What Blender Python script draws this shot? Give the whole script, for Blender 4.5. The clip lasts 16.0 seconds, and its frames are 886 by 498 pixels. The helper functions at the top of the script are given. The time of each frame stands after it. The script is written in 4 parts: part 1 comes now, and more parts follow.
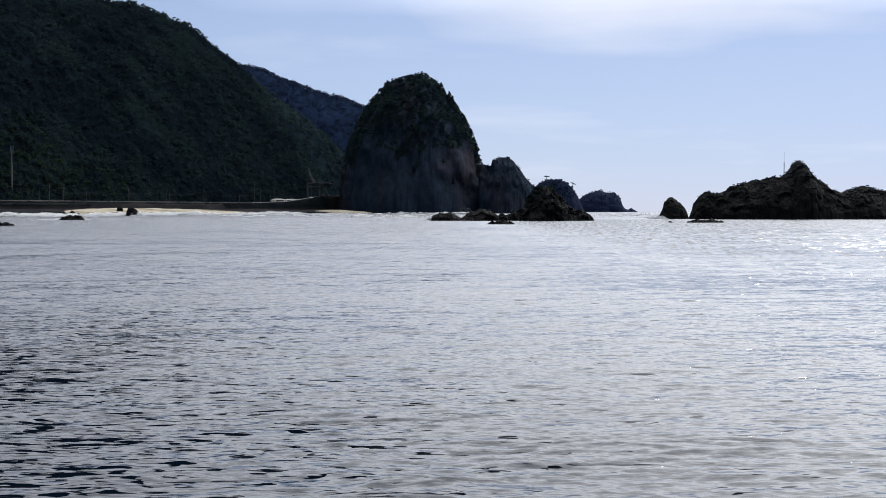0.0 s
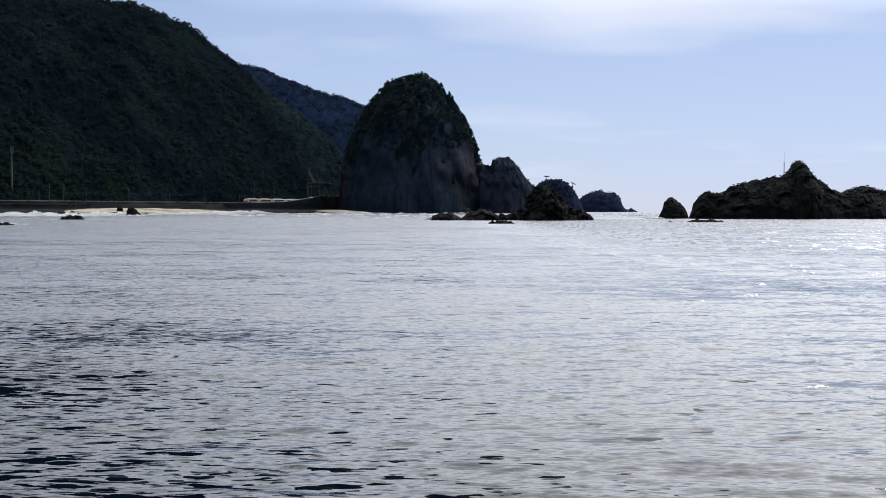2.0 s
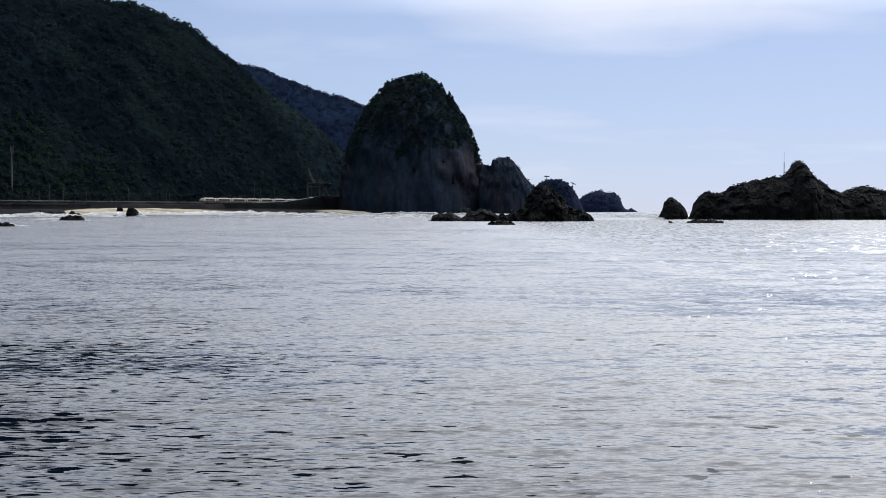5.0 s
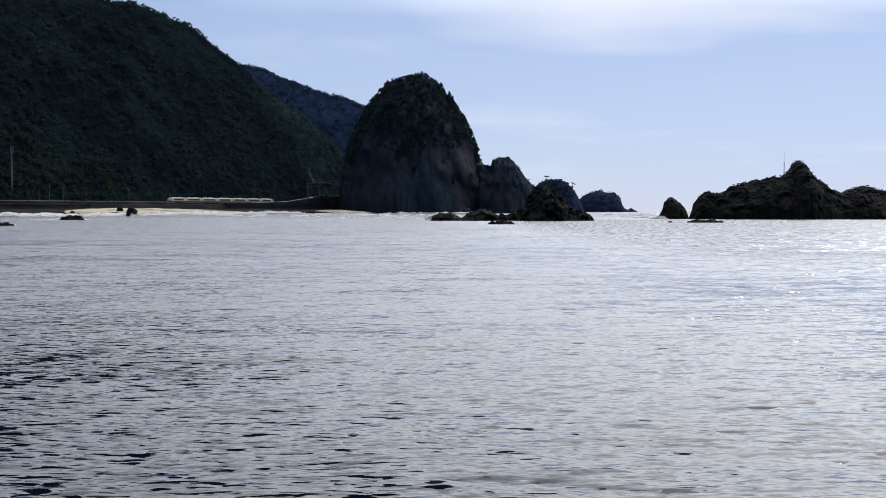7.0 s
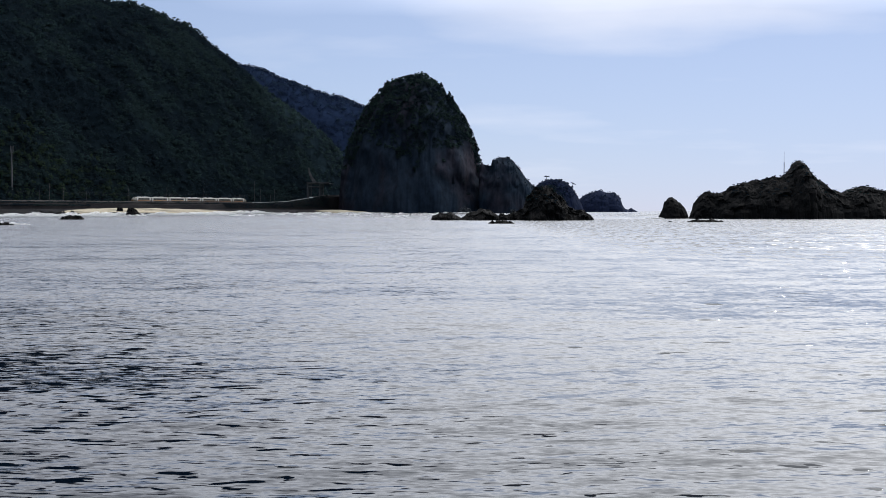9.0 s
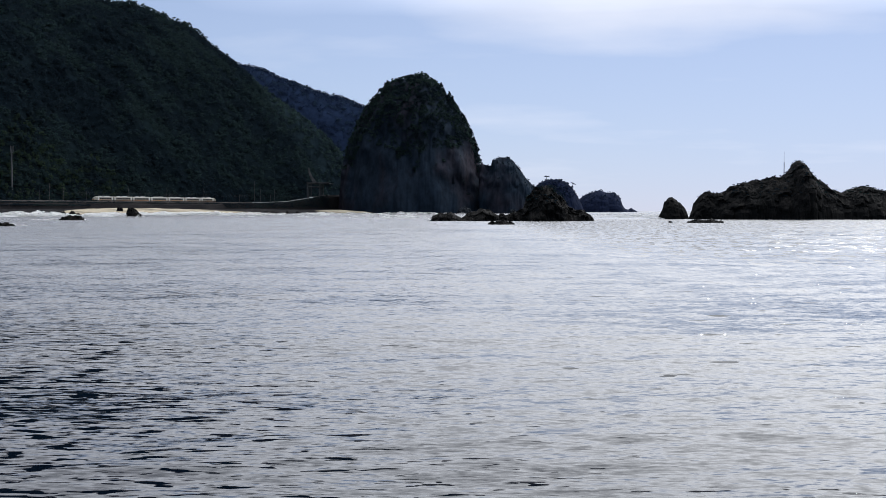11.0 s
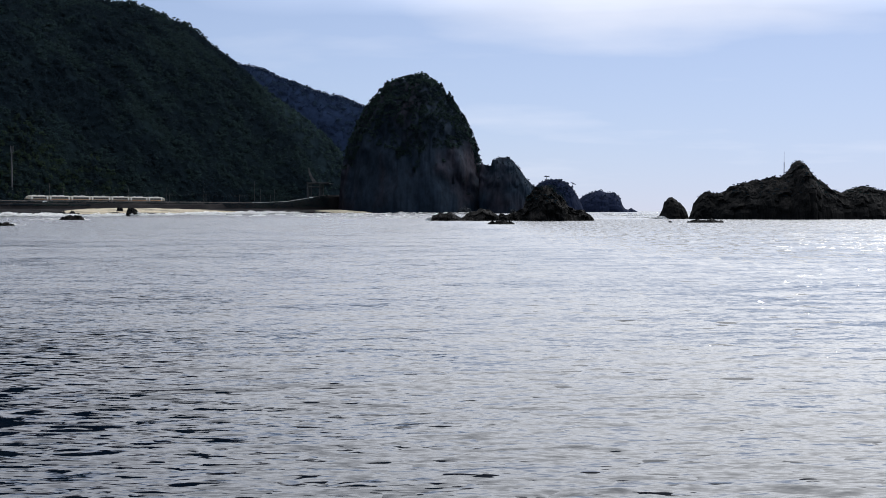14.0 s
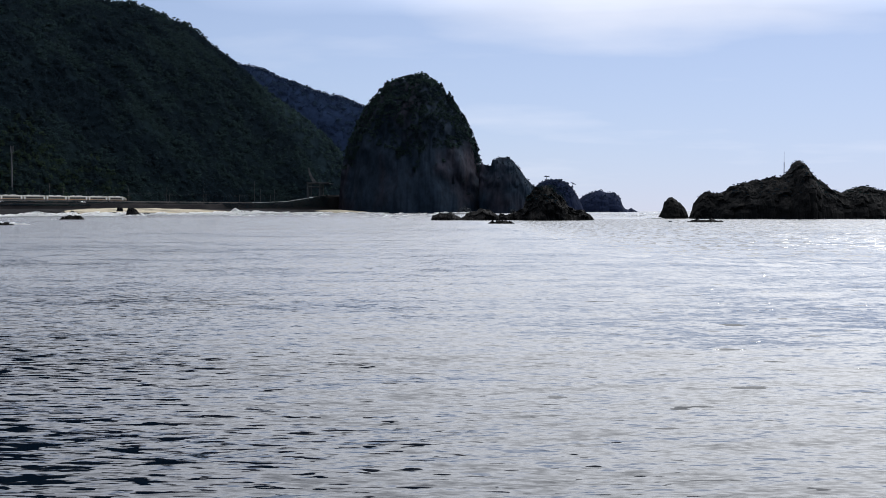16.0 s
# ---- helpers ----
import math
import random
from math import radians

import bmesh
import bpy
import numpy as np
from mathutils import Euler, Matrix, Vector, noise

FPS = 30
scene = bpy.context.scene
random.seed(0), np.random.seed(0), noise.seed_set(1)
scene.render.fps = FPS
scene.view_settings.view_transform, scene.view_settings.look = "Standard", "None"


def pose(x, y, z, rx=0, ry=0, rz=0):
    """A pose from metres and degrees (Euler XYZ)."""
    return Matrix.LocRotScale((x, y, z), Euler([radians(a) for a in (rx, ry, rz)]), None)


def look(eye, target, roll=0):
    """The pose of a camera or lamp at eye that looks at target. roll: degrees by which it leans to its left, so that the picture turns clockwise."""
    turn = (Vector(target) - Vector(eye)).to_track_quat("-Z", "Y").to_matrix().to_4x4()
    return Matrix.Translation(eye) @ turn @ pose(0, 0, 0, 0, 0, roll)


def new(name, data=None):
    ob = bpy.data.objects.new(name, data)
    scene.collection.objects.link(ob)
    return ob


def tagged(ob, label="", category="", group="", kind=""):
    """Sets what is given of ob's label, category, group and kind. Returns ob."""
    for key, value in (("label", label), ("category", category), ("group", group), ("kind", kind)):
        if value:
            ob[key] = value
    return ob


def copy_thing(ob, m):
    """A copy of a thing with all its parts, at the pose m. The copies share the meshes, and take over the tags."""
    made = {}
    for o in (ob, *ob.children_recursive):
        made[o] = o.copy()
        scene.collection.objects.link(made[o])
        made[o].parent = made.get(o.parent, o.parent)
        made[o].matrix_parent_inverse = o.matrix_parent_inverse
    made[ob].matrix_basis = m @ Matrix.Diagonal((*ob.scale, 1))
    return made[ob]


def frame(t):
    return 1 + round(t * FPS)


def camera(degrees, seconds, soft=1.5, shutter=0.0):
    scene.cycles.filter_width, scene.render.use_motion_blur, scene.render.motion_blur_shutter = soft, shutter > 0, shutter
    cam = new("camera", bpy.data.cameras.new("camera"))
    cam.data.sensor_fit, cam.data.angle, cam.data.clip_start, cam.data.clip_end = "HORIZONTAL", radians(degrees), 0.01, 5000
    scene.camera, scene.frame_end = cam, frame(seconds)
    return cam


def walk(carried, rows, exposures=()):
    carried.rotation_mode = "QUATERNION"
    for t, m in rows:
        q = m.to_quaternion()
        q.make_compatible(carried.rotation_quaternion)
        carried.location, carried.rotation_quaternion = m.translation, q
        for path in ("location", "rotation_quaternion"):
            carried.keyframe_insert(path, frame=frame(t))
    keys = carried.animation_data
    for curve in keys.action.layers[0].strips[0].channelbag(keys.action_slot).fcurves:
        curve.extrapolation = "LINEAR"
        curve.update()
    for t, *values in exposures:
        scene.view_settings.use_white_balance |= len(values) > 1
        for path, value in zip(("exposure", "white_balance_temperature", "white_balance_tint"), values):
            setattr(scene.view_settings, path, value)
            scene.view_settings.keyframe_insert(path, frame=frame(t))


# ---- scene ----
# The camera stands still on the shore, 2.5 m above the sea.
cam = camera(42.8, 16.0, soft=0.9)
EYE = (0.0, 0.0, 2.5)
still = pose(*EYE, 90 - 1.947, 0, 0)
walk(cam, [(0.0, still), (16.0, still)], exposures=[(0.0, -0.48, 6180, 10), (16.0, -0.48, 6180, 10)])

# ---- world and sun ----
SUN_AZ, SUN_EL = 35.5, 38.0
world = bpy.data.worlds.new("sky")
scene.world = world
world.use_nodes = True
wn, wl = world.node_tree.nodes, world.node_tree.links
wn.clear()
w_out = wn.new("ShaderNodeOutputWorld")
w_bg = wn.new("ShaderNodeBackground")
w_sky = wn.new("ShaderNodeTexSky")
w_sky.sky_type, w_sky.sun_disc = "NISHITA", False
w_sky.sun_elevation, w_sky.sun_rotation = radians(SUN_EL), radians(SUN_AZ)
w_sky.air_density, w_sky.dust_density, w_sky.ozone_density = 1.0, 0.0, 3.0
w_bg.inputs["Strength"].default_value = 0.11
sun_way = Vector((math.sin(radians(SUN_AZ)) * math.cos(radians(SUN_EL)),
                  math.cos(radians(SUN_AZ)) * math.cos(radians(SUN_EL)), math.sin(radians(SUN_EL))))


def w_math(op, a, b_=None, clamp=False):
    n = wn.new("ShaderNodeMath")
    n.operation, n.use_clamp = op, clamp
    for i, v in enumerate((a, b_)):
        if v is None:
            continue
        if isinstance(v, (int, float)):
            n.inputs[i].default_value = v
        else:
            wl.new(v, n.inputs[i])
    return n.outputs[0]


# Thin high cloud: streaks that thicken overhead, brightest round the sun.
w_co = wn.new("ShaderNodeTexCoord")
w_sep = wn.new("ShaderNodeSeparateXYZ")
wl.new(w_co.outputs["Generated"], w_sep.inputs[0])
w_up = w_math("MAXIMUM", w_sep.outputs["Z"], 0.02)
w_plane = wn.new("ShaderNodeCombineXYZ")
wl.new(w_math("DIVIDE", w_sep.outputs["X"], w_math("ADD", w_up, 0.12)), w_plane.inputs[0])
wl.new(w_math("DIVIDE", w_sep.outputs["Y"], w_math("ADD", w_up, 0.12)), w_plane.inputs[1])
w_noise = wn.new("ShaderNodeTexNoise")
w_noise.inputs["Scale"].default_value, w_noise.inputs["Detail"].default_value = 0.34, 4
w_noise.inputs["Distortion"].default_value = 0.3
w_map = wn.new("ShaderNodeMapping")
w_map.inputs["Location"].default_value = (3.1, 7.4, 0)
w_map.inputs["Scale"].default_value = (0.8, 1.5, 1)
wl.new(w_plane.outputs[0], w_map.inputs["Vector"])
wl.new(w_map.outputs[0], w_noise.inputs["Vector"])
w_dot = wn.new("ShaderNodeVectorMath")
w_dot.operation = "DOT_PRODUCT"
wl.new(w_co.outputs["Generated"], w_dot.inputs[0])
w_dot.inputs[1].default_value = sun_way
w_near = w_math("MAXIMUM", w_dot.outputs["Value"], 0.0)
w_glow = w_math("POWER", w_near, 2.7)
# the cloud lies towards the sun; the sky behind the shore is clear
w_cover = w_math("MULTIPLY", w_math("ADD", w_math("MULTIPLY", w_math("SUBTRACT", w_noise.outputs["Fac"], 0.47), 0.6), w_math("MULTIPLY", w_math("SUBTRACT", w_math("ADD", w_up, w_math("MULTIPLY", w_sep.outputs["X"], 0.02)), 0.180), 4.2)), w_math("ADD", w_math("MULTIPLY", w_near, 1.5), 0.0), True)
w_light = w_math("ADD", w_math("MULTIPLY", w_glow, 31.0), 18.6)
w_cloud = wn.new("ShaderNodeCombineColor")
for i, (k, warm) in enumerate(((0.96, 0.035), (0.977, 0.006), (1.06, -0.085))):
    wl.new(w_math("MULTIPLY", w_light, w_math("ADD", w_math("MULTIPLY", w_glow, warm), k)), w_cloud.inputs[i])
w_mix = wn.new("ShaderNodeMix")
w_mix.data_type = "RGBA"
wl.new(w_cover, w_mix.inputs["Factor"])
# pale sea haze low over the horizon
w_haze = wn.new("ShaderNodeMix")
w_haze.data_type = "RGBA"
w_low = w_math("SUBTRACT", 1.0, w_math("MULTIPLY", w_up, 1.5), True)
wl.new(w_math("MULTIPLY", w_low, w_math("ADD", w_math("MULTIPLY", w_near, 0.75), 0.2), True), w_haze.inputs["Factor"])
wl.new(w_sky.outputs[0], w_haze.inputs[6])
w_haze.inputs[7].default_value = (7.4, 8.2, 11.4, 1)
# wisps of cloud under the veil, thicker towards the sun
w_wisp = wn.new("ShaderNodeTexNoise")
w_wisp.inputs["Scale"].default_value, w_wisp.inputs["Detail"].default_value = 1.1, 6
w_wmap = wn.new("ShaderNodeMapping")
w_wmap.inputs["Location"].default_value = (1.3, 2.2, 0)
w_wmap.inputs["Rotation"].default_value = (0, 0, 0.25)
w_wmap.inputs["Scale"].default_value = (0.8, 1.0, 1)
wl.new(w_plane.outputs[0], w_wmap.inputs["Vector"])
wl.new(w_wmap.outputs[0], w_wisp.inputs["Vector"])
w_side = w_math("DIVIDE", w_math("SUBTRACT", w_sep.outputs["X"], 0.20), 0.19)
w_tall = w_math("DIVIDE", w_math("SUBTRACT", w_up, 0.171), 0.034)
w_bank = w_math("SUBTRACT", 1.0, w_math("ADD", w_math("MULTIPLY", w_side, w_side), w_math("MULTIPLY", w_tall, w_tall)))
w_thick = w_math("ADD", w_math("MULTIPLY", w_math("SUBTRACT", w_wisp.outputs["Fac"], 0.5), 1.25), w_math("ADD", w_math("MULTIPLY", w_math("MAXIMUM", w_bank, -0.6), 0.36), 0.16))
w_over = wn.new("ShaderNodeMix")
w_over.data_type = "RGBA"
wl.new(w_math("MULTIPLY", w_math("MULTIPLY", w_thick, 1.7, True), w_math("MULTIPLY", w_near, 0.95)), w_over.inputs["Factor"])
wl.new(w_haze.outputs[2], w_over.inputs[6])
w_over.inputs[7].default_value = (11.9, 11.9, 12.7, 1)
wl.new(w_over.outputs[2], w_mix.inputs[6])
wl.new(w_cloud.outputs[0], w_mix.inputs[7])
wl.new(w_mix.outputs[2], w_bg.inputs["Color"])
wl.new(w_bg.outputs[0], w_out.inputs["Surface"])

sun = new("sun", bpy.data.lights.new("sun", "SUN"))
sun.data.energy, sun.data.angle, sun.data.color = 0.8, radians(1.0), (1.0, 0.95, 0.86)
sun.matrix_world = look(sun_way * 100, (0, 0, 0))


# ---- materials ----
def material(name):
    m = bpy.data.materials.new(name)
    m.use_nodes = True
    nt = m.node_tree
    return m, nt, nt.nodes["Principled BSDF"]


def texture(nt, scale, detail=4.0, rough=0.55, stretch=(1, 1, 1)):
    co = nt.nodes.new("ShaderNodeTexCoord")
    mp = nt.nodes.new("ShaderNodeMapping")
    mp.inputs["Scale"].default_value = stretch
    no = nt.nodes.new("ShaderNodeTexNoise")
    no.inputs["Scale"].default_value, no.inputs["Detail"].default_value = scale, detail
    no.inputs["Roughness"].default_value = rough
    nt.links.new(co.outputs["Object"], mp.inputs["Vector"])
    nt.links.new(mp.outputs[0], no.inputs["Vector"])
    return no


def ramp(nt, source, stops):
    r = nt.nodes.new("ShaderNodeValToRGB")
    els = r.color_ramp.elements
    while len(els) < len(stops):
        els.new(0.5)
    for e, (p, c) in zip(els, stops):
        e.position, e.color = p, (*c, 1)
    nt.links.new(source, r.inputs["Fac"])
    return r


def two_scale(name, dark, mid, light, coarse, fine, bump, rough=0.9, stretch=(1, 1, 1), dist=1.0, spec=0.04):
    """A rough natural surface: broad patches of colour times a finer grain, with relief."""
    m, nt, p = material(name)
    a, b = texture(nt, coarse, 5, 0.6, stretch), texture(nt, fine, 6, 0.65, stretch)
    ca = ramp(nt, a.outputs["Fac"], [(0.32, dark), (0.5, mid), (0.7, light)])
    cb = ramp(nt, b.outputs["Fac"], [(0.3, (0.55, 0.55, 0.55)), (0.7, (1.3, 1.3, 1.3))])
    mx = nt.nodes.new("ShaderNodeMix")
    mx.data_type, mx.blend_type = "RGBA", "MULTIPLY"
    mx.inputs["Factor"].default_value = 1.0
    nt.links.new(ca.outputs[0], mx.inputs[6])
    nt.links.new(cb.outputs[0], mx.inputs[7])
    nt.links.new(mx.outputs[2], p.inputs["Base Color"])
    p.inputs["Roughness"].default_value = rough
    p.inputs["Specular IOR Level"].default_value = spec
    bp = nt.nodes.new("ShaderNodeBump")
    bp.inputs["Strength"].default_value, bp.inputs["Distance"].default_value = bump, dist
    nt.links.new(b.outputs["Fac"], bp.inputs["Height"])
    nt.links.new(bp.outputs[0], p.inputs["Normal"])
    return m


def paint(name, colour, rough=0.4, metal=0.0, grain=0.08):
    m, nt, p = material(name)
    n = texture(nt, 3.0, 5)
    lo, hi = [c * (1 - grain) for c in colour], [min(1, c * (1 + grain)) for c in colour]
    r = ramp(nt, n.outputs["Fac"], [(0.3, lo), (0.7, hi)])
    nt.links.new(r.outputs[0], p.inputs["Base Color"])
    p.inputs["Roughness"].default_value, p.inputs["Metallic"].default_value = rough, metal
    return m


def leaf_material(name, a, b, c):
    """Foliage: a tone for each clump and a fine grain."""
    m, nt, p = material(name)
    g = nt.nodes.new("ShaderNodeNewGeometry")
    r = ramp(nt, g.outputs["Random Per Island"], [(0.0, a), (0.55, b), (1.0, c)])
    n = texture(nt, 0.07, 4)
    stand = texture(nt, 0.014, 3)
    nt.nodes.remove(n.inputs["Vector"].links[0].from_node)
    nt.links.new(stand.inputs["Vector"].links[0].from_socket, n.inputs["Vector"])
    avg = nt.nodes.new("ShaderNodeMath")
    avg.operation = "ADD"
    nt.links.new(n.outputs["Fac"], avg.inputs[0])
    nt.links.new(stand.outputs["Fac"], avg.inputs[1])
    v = ramp(nt, avg.outputs[0], [(0.80, (0.72, 0.74, 0.82)), (1.0, (1.0, 1.0, 1.0)), (1.16, (1.4, 1.4, 1.15))])
    mx = nt.nodes.new("ShaderNodeMix")
    mx.data_type, mx.blend_type = "RGBA", "MULTIPLY"
    mx.inputs["Factor"].default_value = 1.0
    nt.links.new(r.outputs[0], mx.inputs[6])
    nt.links.new(v.outputs[0], mx.inputs[7])
    nt.links.new(mx.outputs[2], p.inputs["Base Color"])
    p.inputs["Roughness"].default_value = 0.85
    p.inputs["Specular IOR Level"].default_value = 0.03
    # thin leaves pass part of the light on
    thin, both = nt.nodes.new("ShaderNodeBsdfTranslucent"), nt.nodes.new("ShaderNodeMixShader")
    both.inputs[0].default_value = 0.5
    nt.links.new(mx.outputs[2], thin.inputs["Color"])
    nt.links.new(p.outputs[0], both.inputs[1])
    nt.links.new(thin.outputs[0], both.inputs[2])
    nt.links.new(both.outputs[0], nt.nodes["Material Output"].inputs["Surface"])
    return m


def water_material():
    """Dark sea water; small ripples tilt the surface on top of the modelled waves."""
    m, nt, p = material("sea_water")
    p.inputs["Base Color"].default_value = (0.002, 0.006, 0.012, 1)
    p.inputs["Roughness"].default_value = 0.06
    p.inputs["IOR"].default_value = 1.333
    # far out the modelled waves are coarse, so the ripples carry more of the slope there
    where = nt.nodes.new("ShaderNodeNewGeometry")
    sep = nt.nodes.new("ShaderNodeSeparateXYZ")
    nt.links.new(where.outputs["Position"], sep.inputs[0])
    grow = nt.nodes.new("ShaderNodeMapRange")
    grow.inputs["From Min"].default_value, grow.inputs["From Max"].default_value = 15.0, 140.0
    grow.inputs["To Min"].default_value, grow.inputs["To Max"].default_value = 0.85, 1.3
    nt.links.new(sep.outputs["Y"], grow.inputs["Value"])
    total = None
    for scale, stretch, amount in ((3.2, (0.4, 1.0, 1), 0.22), (11.0, (0.35, 1.0, 1), 0.42), (24.0, (0.3, 1.0, 1), 0.42), (0.5, (0.6, 1.0, 1), 0.2), (0.13, (0.4, 1.0, 1), 0.12)):
        n = texture(nt, scale, 2.5, 0.55, stretch)
        s = nt.nodes.new("ShaderNodeVectorMath")
        s.operation = "SUBTRACT"
        s.inputs[1].default_value = (0.5, 0.575, 0.5)
        nt.links.new(n.outputs["Color"], s.inputs[0])
        k = nt.nodes.new("ShaderNodeVectorMath")
        k.operation = "MULTIPLY"
        k.inputs[1].default_value = (amount * 0.7, amount * 1.6, 0)
        nt.links.new(s.outputs[0], k.inputs[0])
        if total is None:
            total = k
        else:
            add = nt.nodes.new("ShaderNodeVectorMath")
            nt.links.new(total.outputs[0], add.inputs[0])
            nt.links.new(k.outputs[0], add.inputs[1])
            total = add
    sc = nt.nodes.new("ShaderNodeVectorMath")
    sc.operation = "SCALE"
    nt.links.new(total.outputs[0], sc.inputs[0])
    calm = nt.nodes.new("ShaderNodeMapRange")
    calm.inputs["From Min"].default_value, calm.inputs["From Max"].default_value = -5.0, 8.0
    calm.inputs["To Min"].default_value, calm.inputs["To Max"].default_value = 1.0, 0.62
    nt.links.new(sep.outputs["X"], calm.inputs["Value"])
    slope = nt.nodes.new("ShaderNodeMath")
    slope.operation = "MULTIPLY"
    nt.links.new(grow.outputs[0], slope.inputs[0])
    nt.links.new(calm.outputs[0], slope.inputs[1])
    nt.links.new(slope.outputs[0], sc.inputs["Scale"])
    total = sc
    # steep little wave fronts, more of them where the wind ruffles the water
    gust = texture(nt, 0.16, 1.0, 0.5, (0.6, 1.0, 1))
    wind = nt.nodes.new("ShaderNodeMapRange")
    wind.inputs["From Min"].default_value, wind.inputs["From Max"].default_value = -6.5, 4.5
    wind.inputs["To Min"].default_value, wind.inputs["To Max"].default_value = -0.038, 0.19
    nt.links.new(sep.outputs["X"], wind.inputs["Value"])
    fade = nt.nodes.new("ShaderNodeMapRange")
    fade.inputs["From Min"].default_value, fade.inputs["From Max"].default_value = 8.5, 34.0
    fade.inputs["To Min"].default_value, fade.inputs["To Max"].default_value = -0.058, 0.104
    nt.links.new(sep.outputs["Y"], fade.inputs["Value"])
    gust_part = nt.nodes.new("ShaderNodeMath")
    gust_part.operation = "MULTIPLY"
    gust_part.inputs[1].default_value = 0.24
    nt.links.new(gust.outputs["Fac"], gust_part.inputs[0])
    for scale, stretch, detail, limit, depth in ((6.2, (0.32, 1.0, 1), 2.4, 0.712, -1.5), (16.0, (0.22, 1.0, 1), 2.0, 0.728, -1.1), (2.8, (0.34, 1.0, 1), 3.2, 0.770, -1.5)):
        front = texture(nt, scale, detail, 0.5, stretch)
        chain = front.outputs["Fac"]
        for op, other in (("SUBTRACT", wind.outputs[0]), ("SUBTRACT", fade.outputs[0]), ("ADD", gust_part.outputs[0])):
            mn = nt.nodes.new("ShaderNodeMath")
            mn.operation = op
            nt.links.new(chain, mn.inputs[0])
            nt.links.new(other, mn.inputs[1])
            chain = mn.outputs[0]
        steep = nt.nodes.new("ShaderNodeMapRange")
        steep.interpolation_type = "SMOOTHSTEP"
        steep.inputs["From Min"].default_value, steep.inputs["From Max"].default_value = limit, limit + 0.011
        steep.inputs["To Min"].default_value, steep.inputs["To Max"].default_value = 0.0, depth
        nt.links.new(chain, steep.inputs["Value"])
        lean = nt.nodes.new("ShaderNodeCombineXYZ")
        nt.links.new(steep.outputs[0], lean.inputs[1])
        add = nt.nodes.new("ShaderNodeVectorMath")
        nt.links.new(total.outputs[0], add.inputs[0])
        nt.links.new(lean.outputs[0], add.inputs[1])
        total = add
    # scattered facets that lean towards the light and sparkle
    spot = texture(nt, 2.4, 3.0, 0.5, (0.45, 1.0, 1))
    pick = nt.nodes.new("ShaderNodeMapRange")
    pick.inputs["From Min"].default_value, pick.inputs["From Max"].default_value = 0.66, 0.668
    # out at sea beyond the rocks the glitter lies denser
    out_far = nt.nodes.new("ShaderNodeMapRange")
    out_far.inputs["From Min"].default_value, out_far.inputs["From Max"].default_value = 330.0, 430.0
    out_far.inputs["To Min"].default_value, out_far.inputs["To Max"].default_value = 0.0, 0.12
    nt.links.new(sep.outputs["Y"], out_far.inputs["Value"])
    dense = nt.nodes.new("ShaderNodeMath")
    nt.links.new(spot.outputs["Fac"], dense.inputs[0])
    nt.links.new(out_far.outputs[0], dense.inputs[1])
    nt.links.new(dense.outputs[0], pick.inputs["Value"])
    lean_x = nt.nodes.new("ShaderNodeMath")
    lean_x.operation = "MULTIPLY_ADD"
    lean_x.inputs[1].default_value = 1.8
    nt.links.new(out_far.outputs[0], lean_x.inputs[0])
    hue, aim = nt.nodes.new("ShaderNodeSeparateColor"), nt.nodes.new("ShaderNodeMapRange")
    nt.links.new(spot.outputs["Color"], hue.inputs[0])
    aim.inputs["From Min"].default_value, aim.inputs["From Max"].default_value = 0.35, 0.65
    aim.inputs["To Min"].default_value, aim.inputs["To Max"].default_value = 0.05, 0.33
    nt.links.new(hue.outputs[1], aim.inputs["Value"])
    nt.links.new(aim.outputs[0], lean_x.inputs[2])
    lean_all = nt.nodes.new("ShaderNodeCombineXYZ")
    lean_all.inputs[1].default_value = -0.44
    nt.links.new(lean_x.outputs[0], lean_all.inputs[0])
    off = nt.nodes.new("ShaderNodeMapRange")
    off.inputs["From Min"].default_value, off.inputs["From Max"].default_value = 3.0, 6.0
    nt.links.new(sep.outputs["Y"], off.inputs["Value"])
    both = nt.nodes.new("ShaderNodeMath")
    both.operation = "MULTIPLY"
    # none on the shaded side of the bay
    right = nt.nodes.new("ShaderNodeMapRange")
    right.inputs["From Min"].default_value, right.inputs["From Max"].default_value = 0.3, 2.5
    nt.links.new(sep.outputs["X"], right.inputs["Value"])
    open_side, far_side = nt.nodes.new("ShaderNodeMath"), nt.nodes.new("ShaderNodeMath")
    far_side.operation, far_side.use_clamp = "MULTIPLY_ADD", True
    far_side.inputs[1].default_value = 12.5
    nt.links.new(out_far.outputs[0], far_side.inputs[0])
    nt.links.new(right.outputs[0], far_side.inputs[2])
    open_side.operation = "MULTIPLY"
    nt.links.new(far_side.outputs[0], open_side.inputs[0])
    nt.links.new(off.outputs[0], open_side.inputs[1])
    nt.links.new(pick.outputs[0], both.inputs[0])
    nt.links.new(open_side.outputs[0], both.inputs[1])
    tilt = nt.nodes.new("ShaderNodeVectorMath")
    tilt.operation = "MULTIPLY_ADD"
    tilt.inputs[1].default_value = (0.6, 0.32, 0)
    nt.links.new(lean_all.outputs[0], tilt.inputs[2])
    nt.links.new(total.outputs[0], tilt.inputs[0])
    blend = nt.nodes.new("ShaderNodeMix")
    blend.data_type = "VECTOR"
    nt.links.new(total.outputs[0], blend.inputs[4])
    nt.links.new(tilt.outputs[0], blend.inputs[5])
    total = blend
    # broad glitter in the bay: facets of many leans, each flashing where it turns the sun to the shore
    glint = texture(nt, 1.0, 2.0, 0.5, (1.5, 0.3, 1))
    parts = nt.nodes.new("ShaderNodeSeparateColor")
